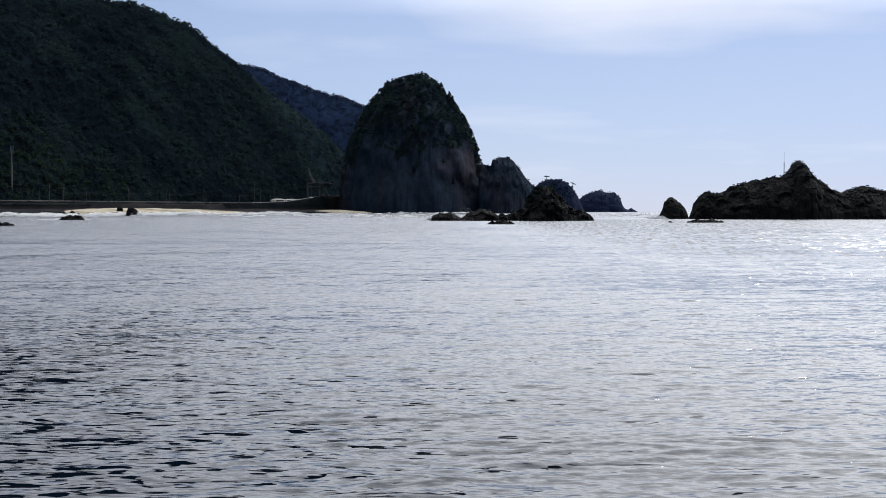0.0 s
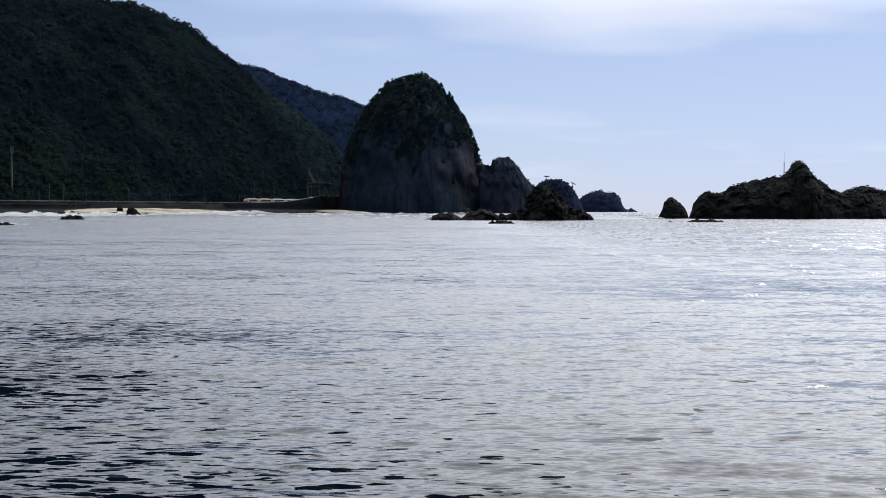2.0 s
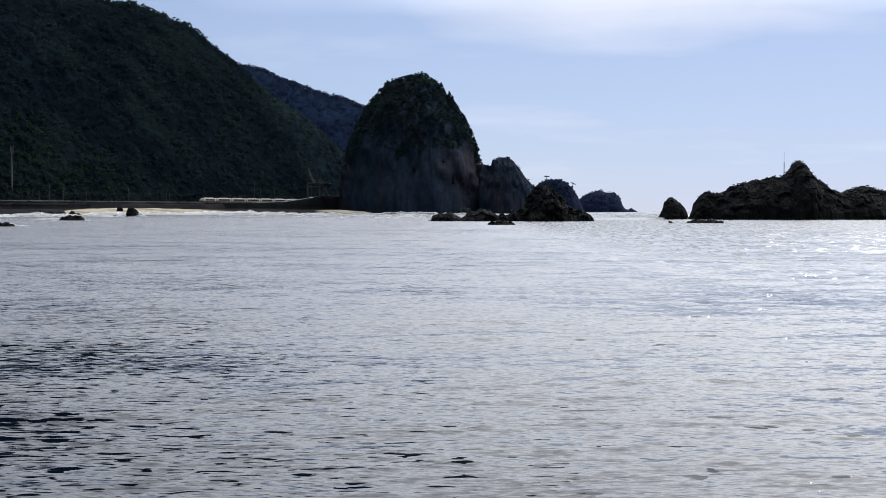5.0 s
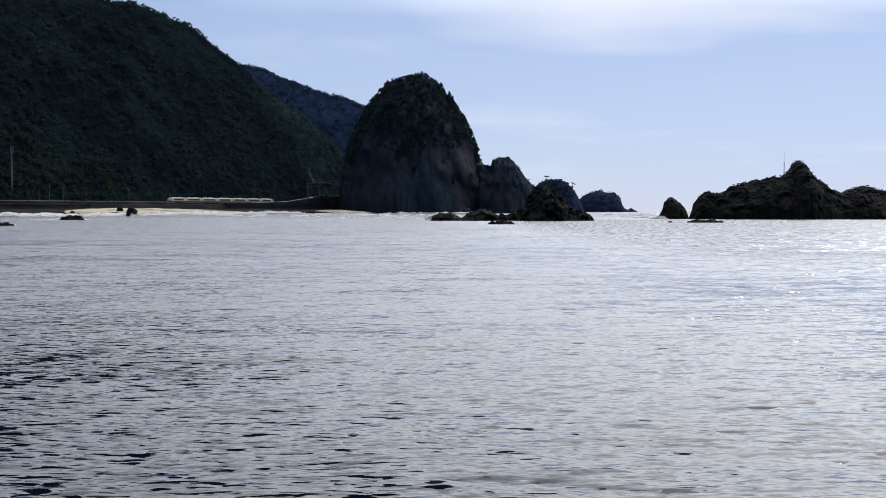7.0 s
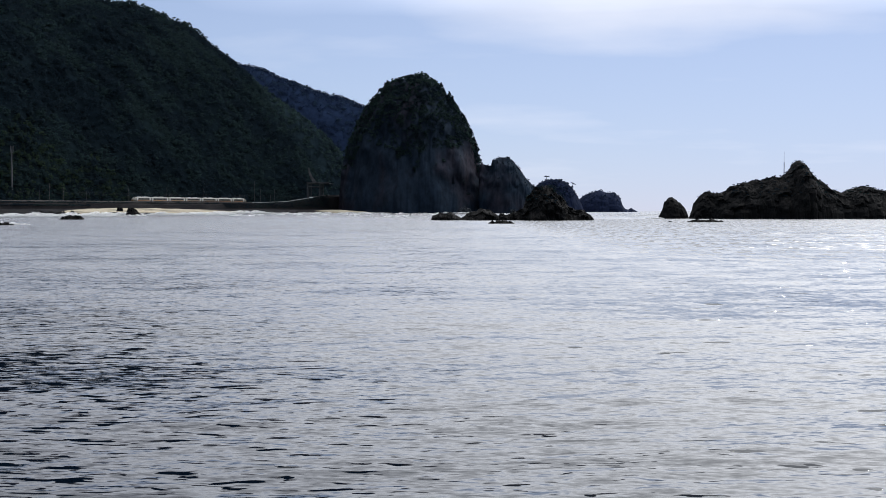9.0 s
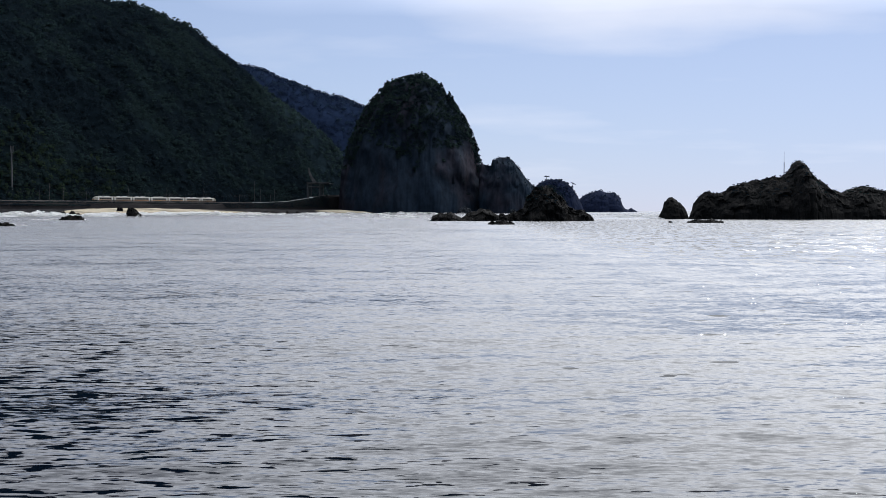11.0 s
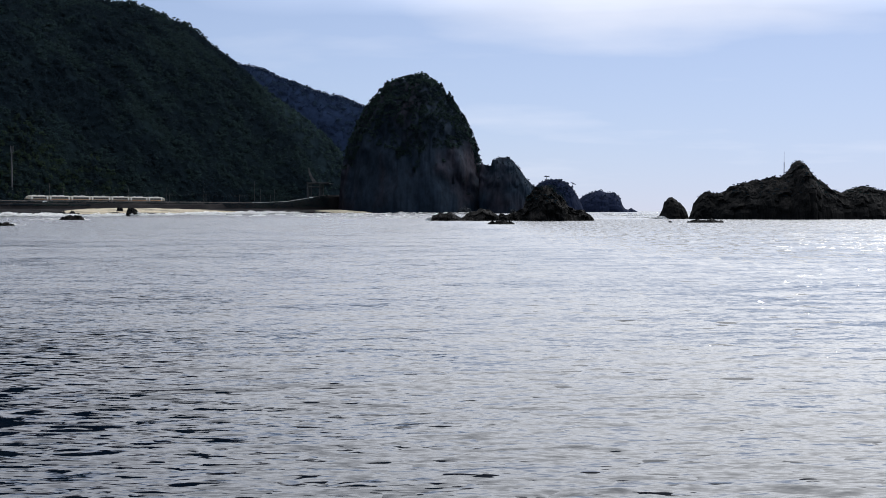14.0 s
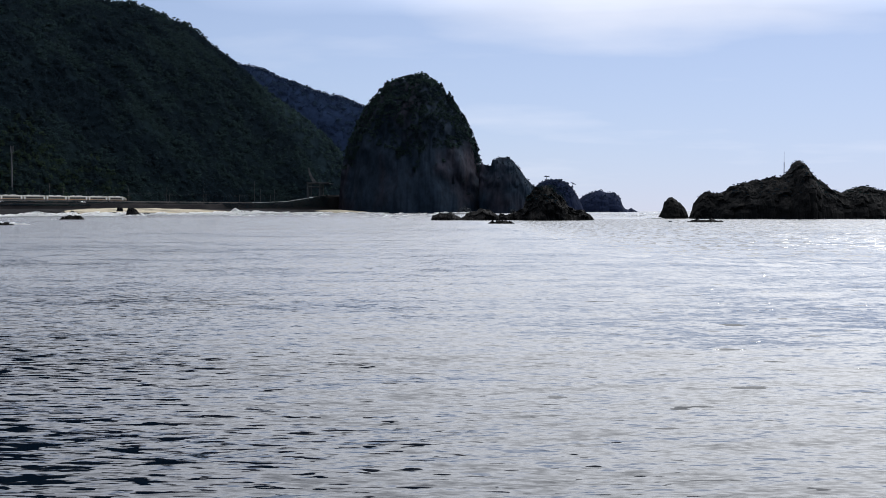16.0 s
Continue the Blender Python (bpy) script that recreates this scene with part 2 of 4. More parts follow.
    nt.links.new(glint.outputs["Color"], parts.inputs[0])
    some = nt.nodes.new("ShaderNodeMapRange")
    some.inputs["From Min"].default_value, some.inputs["From Max"].default_value = 0.562, 0.574
    denser, more = nt.nodes.new("ShaderNodeMapRange"), nt.nodes.new("ShaderNodeMath")
    denser.inputs["From Min"].default_value, denser.inputs["From Max"].default_value = 60.0, 200.0
    denser.inputs["To Min"].default_value, denser.inputs["To Max"].default_value = -0.01, 0.07
    nt.links.new(sep.outputs["Y"], denser.inputs["Value"])
    nt.links.new(parts.outputs[0], more.inputs[0])
    nt.links.new(denser.outputs[0], more.inputs[1])
    nt.links.new(more.outputs[0], some.inputs["Value"])
    side = nt.nodes.new("ShaderNodeMapRange")
    side.inputs["From Min"].default_value, side.inputs["From Max"].default_value = 0.35, 0.68
    side.inputs["To Min"].default_value, side.inputs["To Max"].default_value = 0.04, 0.29
    nt.links.new(parts.outputs[1], side.inputs["Value"])
    fore = nt.nodes.new("ShaderNodeMath")
    fore.operation = "MULTIPLY_ADD"
    fore.inputs[1].default_value, fore.inputs[2].default_value = -0.31, -0.39
    nt.links.new(side.outputs[0], fore.inputs[0])
    flash = nt.nodes.new("ShaderNodeCombineXYZ")
    nt.links.new(side.outputs[0], flash.inputs[0])
    nt.links.new(fore.outputs[0], flash.inputs[1])
    near_in, far_out = nt.nodes.new("ShaderNodeMapRange"), nt.nodes.new("ShaderNodeMapRange")
    near_in.inputs["From Min"].default_value, near_in.inputs["From Max"].default_value = 40.0, 70.0
    far_out.inputs["From Min"].default_value, far_out.inputs["From Max"].default_value = 300.0, 360.0
    far_out.inputs["To Min"].default_value, far_out.inputs["To Max"].default_value = 1.0, 0.0
    for node in (near_in, far_out):
        nt.links.new(sep.outputs["Y"], node.inputs["Value"])
    zone = nt.nodes.new("ShaderNodeMath")
    zone.operation = "MULTIPLY"
    nt.links.new(near_in.outputs[0], zone.inputs[0])
    nt.links.new(far_out.outputs[0], zone.inputs[1])
    bay = nt.nodes.new("ShaderNodeMath")
    bay.operation = "MULTIPLY"
    sunward, lit = nt.nodes.new("ShaderNodeMapRange"), nt.nodes.new("ShaderNodeMath")
    sunward.inputs["From Min"].default_value, sunward.inputs["From Max"].default_value = 6.0, 18.0
    nt.links.new(sep.outputs["X"], sunward.inputs["Value"])
    lit.operation = "MULTIPLY"
    nt.links.new(zone.outputs[0], lit.inputs[0])
    nt.links.new(sunward.outputs[0], lit.inputs[1])
    nt.links.new(lit.outputs[0], bay.inputs[0])
    nt.links.new(some.outputs[0], bay.inputs[1])
    # the small near facets give way to it
    clear = nt.nodes.new("ShaderNodeMath")
    clear.operation = "MULTIPLY_ADD"
    clear.inputs[1].default_value, clear.inputs[2].default_value = -0.55, 1.0
    nt.links.new(zone.outputs[0], clear.inputs[0])
    few = nt.nodes.new("ShaderNodeMath")
    few.operation = "MULTIPLY"
    nt.links.new(both.outputs[0], few.inputs[0])
    nt.links.new(clear.outputs[0], few.inputs[1])
    nt.links.new(few.outputs[0], blend.inputs["Factor"])
    last = nt.nodes.new("ShaderNodeMix")
    last.data_type = "VECTOR"
    nt.links.new(bay.outputs[0], last.inputs["Factor"])
    nt.links.new(total.outputs[1], last.inputs[4])
    nt.links.new(flash.outputs[0], last.inputs[5])
    total = last
    g = nt.nodes.new("ShaderNodeNewGeometry")
    add = nt.nodes.new("ShaderNodeVectorMath")
    nt.links.new(g.outputs["Normal"], add.inputs[0])
    nt.links.new(total.outputs[1], add.inputs[1])
    nm = nt.nodes.new("ShaderNodeVectorMath")
    nm.operation = "NORMALIZE"
    nt.links.new(add.outputs[0], nm.inputs[0])
    nt.links.new(nm.outputs[0], p.inputs["Normal"])
    return m


WATER = water_material()
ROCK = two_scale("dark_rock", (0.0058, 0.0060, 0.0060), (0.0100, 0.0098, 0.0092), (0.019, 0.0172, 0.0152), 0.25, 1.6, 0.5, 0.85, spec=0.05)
# cliff with reddish patches; its blue-grey ground tone is haze put into the colour
CLIFF = two_scale("hazy_red_cliff", (0.0140, 0.0228, 0.0350), (0.0165, 0.0248, 0.0360), (0.0315, 0.0265, 0.0325), 0.022, 0.2, 0.2, 0.9, (1, 1, 0.6), 1.5)
GREY_ROCK = two_scale("grey_boulder", (0.030, 0.035, 0.042), (0.042, 0.047, 0.053), (0.060, 0.063, 0.067), 0.12, 0.9, 0.4)
# rock of the far islets, coloured navy to carry the distance haze
HAZY_ROCK = two_scale("hazy_islet_rock", (0.0098, 0.0148, 0.0335), (0.0114, 0.0168, 0.0370), (0.0138, 0.0195, 0.0410), 0.03, 0.25, 0.12, 0.9, (1, 1, 0.75), 1.0)
# floor darkened to the trees' own shade, with haze blue mixed in
SOIL = two_scale("shade_toned_floor", (0.0040, 0.0070, 0.0095), (0.0052, 0.0090, 0.0112), (0.0075, 0.0130, 0.0140), 0.014, 0.12, 0.5, spec=0.0, dist=3.0)
# haze over the distant ridge and shade under its trees, put into the colour
FAR_FLOOR = two_scale("hazy_far_floor", (0.0080, 0.0138, 0.0300), (0.0092, 0.0156, 0.0330), (0.0106, 0.0178, 0.0360), 0.01, 0.08, 0.4, spec=0.0, dist=3.0)
# floor of the middle slope, light and blue with the haze coloured in
MID_FLOOR = two_scale("hazy_mid_floor", (0.0090, 0.0150, 0.0195), (0.0110, 0.0185, 0.0225), (0.0135, 0.0225, 0.0250), 0.012, 0.1, 0.4, spec=0.0, dist=3.0)
SHORE = two_scale("shore_stones", (0.0080, 0.0078, 0.0088), (0.0120, 0.0115, 0.0123), (0.021, 0.0193, 0.0192), 0.06, 0.9, 0.8)
SAND = two_scale("beach_sand", (0.14, 0.122, 0.092), (0.33, 0.29, 0.21), (0.46, 0.408, 0.30), 0.05, 0.5, 0.3)
CONCRETE = two_scale("old_concrete", (0.05, 0.05, 0.052), (0.08, 0.079, 0.079), (0.12, 0.117, 0.112), 0.15, 1.5, 0.4)
# green pulled towards blue to stand for the air haze over the hill
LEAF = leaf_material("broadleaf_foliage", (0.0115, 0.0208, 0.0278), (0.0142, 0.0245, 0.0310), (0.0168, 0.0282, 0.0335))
# pine green lifted and blued for the haze in front of the headland
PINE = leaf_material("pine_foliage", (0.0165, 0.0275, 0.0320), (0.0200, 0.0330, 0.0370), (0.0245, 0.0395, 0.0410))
# foliage of the far ridge and islets, its blue standing for sea haze
HAZY_LEAF = leaf_material("hazy_far_foliage", (0.0145, 0.0255, 0.0540), (0.0170, 0.0290, 0.0590), (0.0195, 0.0330, 0.0640))
# middle-distance foliage, lightened and blued in place of haze
HAZY_MID_LEAF = leaf_material("hazy_mid_foliage", (0.0195, 0.0325, 0.0385), (0.0235, 0.0390, 0.0435), (0.0275, 0.0450, 0.0475))
GROVE = leaf_material("bright_broadleaf_foliage", (0.0150, 0.0240, 0.0200), (0.0190, 0.0300, 0.0240), (0.0230, 0.0355, 0.0275))
BARK = two_scale("bark", (0.05, 0.035, 0.025), (0.09, 0.065, 0.045), (0.14, 0.1, 0.07), 0.6, 4.0, 0.5)
STEEL = paint("galvanised_steel", (0.062, 0.064, 0.067), 0.6, 0.2)


# ---- building helpers ----
def part(name, bm, mat, parent=None, label=""):
    me = bpy.data.meshes.new(name)
    bm.to_mesh(me)
    bm.free()
    me.materials.append(mat)
    ob = new(name, me)
    ob.parent = parent
    return tagged(ob, label) if label else ob


def mesh_thing(name, verts, faces, mat, parent=None, smooth=False):
    """An object from numpy vertices and an (n, 3) or (n, 4) array of faces."""
    verts, faces = np.asarray(verts, np.float32), np.asarray(faces, np.int32)
    me = bpy.data.meshes.new(name)
    k = faces.shape[1]
    me.vertices.add(len(verts))
    me.vertices.foreach_set("co", verts.ravel())
    me.loops.add(faces.size)
    me.loops.foreach_set("vertex_index", faces.ravel())
    me.polygons.add(len(faces))
    me.polygons.foreach_set("loop_start", np.arange(0, faces.size, k, dtype=np.int32))
    me.polygons.foreach_set("use_smooth", np.full(len(faces), smooth))
    me.update(calc_edges=True)
    me.materials.append(mat)
    ob = new(name, me)
    ob.parent = parent
    return ob


def grid_faces(rows, cols):
    i = np.arange(rows - 1)[:, None] * cols + np.arange(cols - 1)[None, :]
    return np.stack([i, i + 1, i + cols + 1, i + cols], -1).reshape(-1, 4)


def hash3(ix, iy, iz, seed):
    h = (ix * 374761393 + iy * 668265263 + iz * 2147483647 + seed * 974634777) & 0xFFFFFFFF
    h = ((h ^ (h >> 13)) * 1274126177) & 0xFFFFFFFF
    return ((h ^ (h >> 16)) & 0xFFFF) / 65535.0


def value_noise(p, seed=0):
    """Smooth noise in -1..1 at points p (n, 3)."""
    f = np.floor(p)
    i = f.astype(np.int64)
    t = p - f
    t = t * t * (3 - 2 * t)
    out = 0
    for dx in (0, 1):
        for dy in (0, 1):
            for dz in (0, 1):
                w = np.abs(1 - dx - t[:, 0]) * np.abs(1 - dy - t[:, 1]) * np.abs(1 - dz - t[:, 2])
                out = out + w * hash3(i[:, 0] + dx, i[:, 1] + dy, i[:, 2] + dz, seed)
    return out * 2 - 1


def fractal(p, size, octaves=4, gain=0.5, seed=0, ridged=False):
    total, amp = 0, 1.0
    for k in range(octaves):
        n = value_noise(p / size * 2.03 ** k + 17.3 * k, seed + k)
        total = total + amp * ((0.5 - np.abs(n)) * 1.6 if ridged else n)
        amp *= gain
    return total


SURFACE = {}


def ridge_rock(name, profile, y, depth, mat, rough, size, cols=90, rows=26, base=-1.5, power=0.8, parent=None, seed=0, skew=0.0, smooth=False):
    """A rock or islet lofted along its crest: profile holds (x, height) along the crest, depth is its half width across at the
    middle. rough: how far its surface juts in and out; size: the width of its lumps."""
    px, pz = np.array(profile, float).T
    x = np.linspace(px[0], px[-1], cols)
    z = np.interp(x, px, pz)
    mid, half = (px[0] + px[-1]) / 2, (px[-1] - px[0]) / 2
    wide = depth * np.sqrt(np.clip(1 - ((x - mid) / (half * 1.03)) ** 2, 0.02, 1)) * (0.45 + 0.55 * (z - base) / (pz.max() - base))
    a = np.linspace(-1, 1, rows)
    s = np.sign(a) * np.abs(a) ** 0.9
    up = np.clip(1 - np.abs(s) ** (1 / (1 - power + 0.28)), 0, 1) ** power
    X = np.repeat(x[:, None], rows, 1)
    Z = base + (z[:, None] - base) * up[None, :]
    Y = y + wide[:, None] * s[None, :] + skew * Z
    v = np.stack([X, Y, Z], -1).reshape(-1, 3)
    n1 = fractal(v, size, 5, 0.6, seed, True)
    n2 = fractal(v, size, 4, 0.55, seed + 31)
    n3 = fractal(v, size * 0.6, 5, 0.62, seed + 57)
    edge = np.clip((v[:, 2] - base) / 1.0, 0, 1)
    n1, n2, n3 = n1 - n1.mean(), n2 - n2.mean(), n3 - n3.mean()
    v[:, 0] += n2 * rough * 0.3
    v[:, 1] += n1 * rough * 1.2
    v[:, 2] += (n3 * 0.5 + n1 * 0.2) * rough * edge
    SURFACE[name] = v.reshape(cols, rows, 3)
    return mesh_thing(name, v, grid_faces(cols, rows), mat, parent, smooth)


# ---- the sea ----
def sea_sheet(parent):
    """A sheet of sea to the horizon: waves fine near the shore where one stands, coarser far out."""
    rows = [4.0]
    while rows[-1] < 4950:
        y = rows[-1]
        rows.append(y + max(0.058, 0.006 * y, 0.00026 * y * y if y < 200 else 0.03 * y))
    ys = np.array([-4900.0, -1500.0, -500.0, -150.0, -40.0, -12.0, -3.0, 1.0] + rows)
    cols = 570
    c = np.linspace(-1, 1, cols)
    c = np.sign(c) * (0.8 * np.abs(c) + 0.2 * np.abs(c) ** 9)
    Y = np.repeat(ys[:, None], cols, 1)
    half = np.repeat(np.interp(ys, [-4900, -40, 0, 4950], [3500, 40, 16, 3500])[:, None], cols, 1)
    X = c[None, :] * half
    cell_x = half * 1.6 / cols
    cell_y = np.repeat(np.gradient(ys)[:, None], cols, 1)
    Z = np.zeros_like(X)
    DY = np.zeros_like(X)
    rng = np.random.default_rng(4)
    flat = np.stack([X.ravel(), Y.ravel(), 0 * X.ravel()], -1)
    wx = fractal(flat, 3.1, 2, 0.5, 71).reshape(X.shape) * 0.16
    wy = fractal(flat, 2.3, 2, 0.5, 83).reshape(X.shape) * 0.12
    calm = 0.85 + 0.45 * fractal(flat, 7.0, 2, 0.5, 91).reshape(X.shape)
    for k in range(48):
        length = 0.24 * 1.065 ** k
        turn = rng.normal(0, 0.42)
        kx, ky = math.sin(turn) * 2 * math.pi / length, math.cos(turn) * 2 * math.pi / length
        amp = WAVE * length ** 0.28
        near = np.clip(1.6 - 3.2 * np.maximum(cell_x * abs(kx), cell_y * abs(ky)) / (2 * math.pi), 0, 1)
        ph = kx * (X + wx) + ky * (Y + wy) + rng.uniform(0, 6.28)
        Z += amp * near * np.sin(ph)
        DY += amp * near * 0.8 * np.cos(ph)
    v = np.stack([X, Y + DY * calm, Z * calm], -1).reshape(-1, 3)
    return mesh_thing("wave_sheet", v, grid_faces(len(ys), cols), WATER, parent, smooth=True)


WAVE = 0.0021
sea = tagged(new("water"), "grey-blue rippled sea with dark wavelets and glitter", "sea", kind="structure")
waves_a = sea_sheet(sea)
waves_b = new("wave_sheet", waves_a.data)
waves_b.parent = sea


# ---- the coast: railway line coordinates ----
# s runs along the track towards the village, o across it, inland positive.
def coast(s, o, z=0.0):
    return np.stack([-160.4 - 0.48 * s - 0.877 * o, 1069 - 0.877 * s + 0.48 * o, np.broadcast_to(z, np.shape(s + o)) + 0.0], -1)


ROAD_S, ROAD_Z = [-70.0, -39.0, 1.6, 54.6, 120.0, 660.0], [18.0, 14.4, 10.2, 8.7, 8.1, 8.0]


def land():
    s = np.linspace(-480, 680, 233)
    o = np.array([-140, -110, -92, -80, -70, -60, -50, -40, -34, -28, -22, -20.5, -19, -17.2, -16, -12, -9, -8, -5.5, -4, 4, 8, 14, 22, 40, 80, 160, 300, 520, 700], float)
    S, O = np.meshgrid(s, o, indexing="ij")
    z = np.interp(O, [-140, -92, -70, -30, -22, -17, -6, 700], [-4, -1.2, 0.0, 3.0, 3.6, 8.0, 8.6, 8.6])
    road = np.interp(S, ROAD_S, ROAD_Z)
    z = np.where((O <= -8) & (O >= -17), road - 0.05, z)
    z = np.where((O < -17) & (O > -23), 3.6 + np.interp(O, [-22, -19, -17], [0, 0.85, 1]) * (road - 3.65), z)
    v = coast(S, O, 0).reshape(-1, 3)
    n = fractal(v, 18, 4, 0.5, 3)
    v[:, 2] = z.ravel() + n * np.interp(O.ravel(), [-140, -50, -22, -18, 20], [0.5, 0.7, 0.4, 0.0, 0.0])
    return mesh_thing("ground", v, grid_faces(len(s), len(o)), SHORE)


tagged(land(), "grey stony coastal strip under the wooded hills", "ground", kind="structure")


def hill(name, s_list, h_list, crest, reach, seed, foot=14.0):
    """A wooded slope rising from the railway to a crest."""
    s = np.linspace(s_list[0], s_list[-1], 300)
    u = np.concatenate([np.linspace(0, 1, 90), np.linspace(1, 2, 40)[1:]])
    S, U = np.meshgrid(s, u, indexing="ij")
    # beyond the tunnel the foot of the slope draws back inland
    start = np.minimum(foot + np.maximum(0, -110 - S) * 0.65, crest - 15)
    O = np.where(U < 1, start + U * (crest - start), crest + (U - 1) * (reach - crest))
    H = np.interp(S, s_list, h_list)
    up = np.where(U < 1, np.clip(U, 0, 1) ** 0.85, 1 - 0.9 * np.clip(U - 1, 0, 1) ** 1.5)
    v = coast(S, O, 0).reshape(-1, 3)
    gully = fractal(np.stack([S.ravel(), O.ravel() * 0.35, 0 * S.ravel()], -1), 95, 4, 0.5, seed, True)
    env = (np.clip(np.sin(np.clip(U, 0, 2) * math.pi / 2 * 0.98), 0, 1) * (1 - up) * 2.2).ravel()
    v[:, 2] = 8.0 + (H * up).ravel() + gully * 26 * env + (fractal(v, 30, 3, 0.5, seed + 9) * 1.5 + fractal(v, 9, 2, 0.5, seed + 13) * 1.3) * (up.ravel() > 0.02)
    SURFACE[name] = v.reshape(len(s), len(u), 3)
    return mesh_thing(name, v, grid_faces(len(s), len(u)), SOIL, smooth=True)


HILL_S = [-447.0, -429.0, -411.0, -375.0, -326.0, -279.0, -236.0, -215.0, -192.0, -174.0, -126.0, -90.0, -48.0, -7.0, 60.0, 139.0, 210.0, 330.0, 460.0, 700.0]
HILL_H = [-8.0, -6.0, -4.0, 5.0, 28.0, 70.0, 130.0, 161.0, 195.0, 210.0, 215.0, 222.0, 221.0, 218.0, 216.0, 213.0, 217.0, 213.0, 193.0, 173.0]
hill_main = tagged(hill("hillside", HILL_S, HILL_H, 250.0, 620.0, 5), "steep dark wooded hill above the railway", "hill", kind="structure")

FAR = [(-530.2, 300.0), (-480.8, 300.0), (-436.3, 296.0), (-409.6, 288.0), (-394.8, 274.8), (-372.0, 266.9), (-354.2, 256.0), (-342.3, 248.1), (-327.3, 249.1), (-304.5, 241.2), (-280.7, 227.3), (-245.9, 217.4), (-205.1, 202.5), (-169.3, 192.6), (-140.5, 180.7), (-93.7, 154.9), (-43.9, 120.1), (16.0, 50.4)]
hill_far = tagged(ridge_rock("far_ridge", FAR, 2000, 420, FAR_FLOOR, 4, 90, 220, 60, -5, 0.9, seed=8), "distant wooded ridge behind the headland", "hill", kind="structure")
MID = [(-394.8, 255.0), (-351.6, 230.0), (-299.5, 208.8), (-273.5, 188.0), (-243.1, 164.0), (-212.7, 141.7), (-182.3, 115.6), (-156.2, 89.5), (-134.5, 61.6), (-108.4, 28.7), (-90.9, 2.5)]
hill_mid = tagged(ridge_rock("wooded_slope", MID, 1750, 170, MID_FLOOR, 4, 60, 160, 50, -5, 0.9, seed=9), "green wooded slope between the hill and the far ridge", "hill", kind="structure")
STACK = [(-106.1, 0.8), (-102.7, 18.3), (-100.3, 49.3), (-94.7, 65.0), (-84.5, 87.5), (-78.8, 102.1), (-73.2, 108.8), (-68.1, 116.1), (-57.4, 126.7), (-45.0, 132.9), (-34.9, 136.7), (-24.7, 139.0), (-17.7, 137.0), (-8.4, 129.4), (1.1, 117.8), (10.1, 107.7), (16.9, 95.3), (24.8, 81.9), (30.4, 69.5), (33.8, 61.6), (37.8, 52.6), (40.6, 43.6), (44.0, 18.3), (46.3, 0.8)]
stack = tagged(ridge_rock("headland", STACK, 1130, 62, CLIFF, 6, 46, 170, 60, -3, 0.62, seed=21, smooth=True), "tall steep rock headland, haze-blue with reddish patches, crowned with trees", "headland", kind="structure")
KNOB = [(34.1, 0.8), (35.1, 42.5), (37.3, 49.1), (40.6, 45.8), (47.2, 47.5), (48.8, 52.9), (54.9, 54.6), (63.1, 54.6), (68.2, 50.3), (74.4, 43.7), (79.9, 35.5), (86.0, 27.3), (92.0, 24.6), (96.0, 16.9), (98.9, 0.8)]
tagged(ridge_rock("rock_outcrop", KNOB, 1100, 26, CLIFF, 3, 16, 100, 40, -3, 0.62, seed=23, smooth=True), "rounded haze-tinted cliff outcrop beside the headland", "cliff", kind="structure")
ISLE_A = [(128.2, 1.6), (132.4, 26.2), (140.9, 40.7), (147.7, 44.9), (154.4, 49.1), (173.1, 50.0), (185.0, 44.9), (194.4, 37.3), (201.2, 24.6), (208.0, 11.8), (212.3, 1.6)]
tagged(ridge_rock("wooded_islet", ISLE_A, 1700, 30, HAZY_ROCK, 1.6, 20, 90, 30, -3, 0.6, seed=25), "distant rocky islet tinted haze-blue, with a few pines", "islet")
ISLE_B = [(209.8, 1.5), (220.2, 12.9), (227.7, 20.5), (237.2, 28.1), (250.4, 33.8), (263.7, 36.6), (275.1, 32.8), (286.5, 32.8), (296.0, 26.2), (300.8, 12.9), (305.6, 5.3), (311.3, 4.4), (316.1, 7.2), (322.7, 3.4), (328.4, 0.6)]
tagged(ridge_rock("bare_islet", ISLE_B, 1900, 36, HAZY_ROCK, 1.6, 22, 90, 30, -3, 0.6, seed=27), "distant low rocky islet in the open sea", "islet")

REEF = [(17.07, -0.16), (17.35, 1.52), (19.58, 3.2), (20.7, 5.43), (22.37, 7.39), (23.62, 8.23), (25.44, 8.37), (27.12, 7.81), (28.52, 6.69), (29.92, 5.71), (30.63, 3.76), (32.45, 3.2), (34.41, 2.78), (36.09, 2.08), (37.22, 0.82), (38.06, -0.16)]
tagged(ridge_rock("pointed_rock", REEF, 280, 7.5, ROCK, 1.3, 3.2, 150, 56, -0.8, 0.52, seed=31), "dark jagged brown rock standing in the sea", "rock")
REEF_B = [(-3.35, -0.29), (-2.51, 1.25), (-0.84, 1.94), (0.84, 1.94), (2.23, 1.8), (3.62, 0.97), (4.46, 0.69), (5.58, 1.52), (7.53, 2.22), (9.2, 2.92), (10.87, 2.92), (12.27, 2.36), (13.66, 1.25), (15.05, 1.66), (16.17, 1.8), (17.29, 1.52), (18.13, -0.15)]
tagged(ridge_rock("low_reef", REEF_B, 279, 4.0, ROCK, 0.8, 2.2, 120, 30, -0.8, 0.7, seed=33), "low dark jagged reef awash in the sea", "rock")
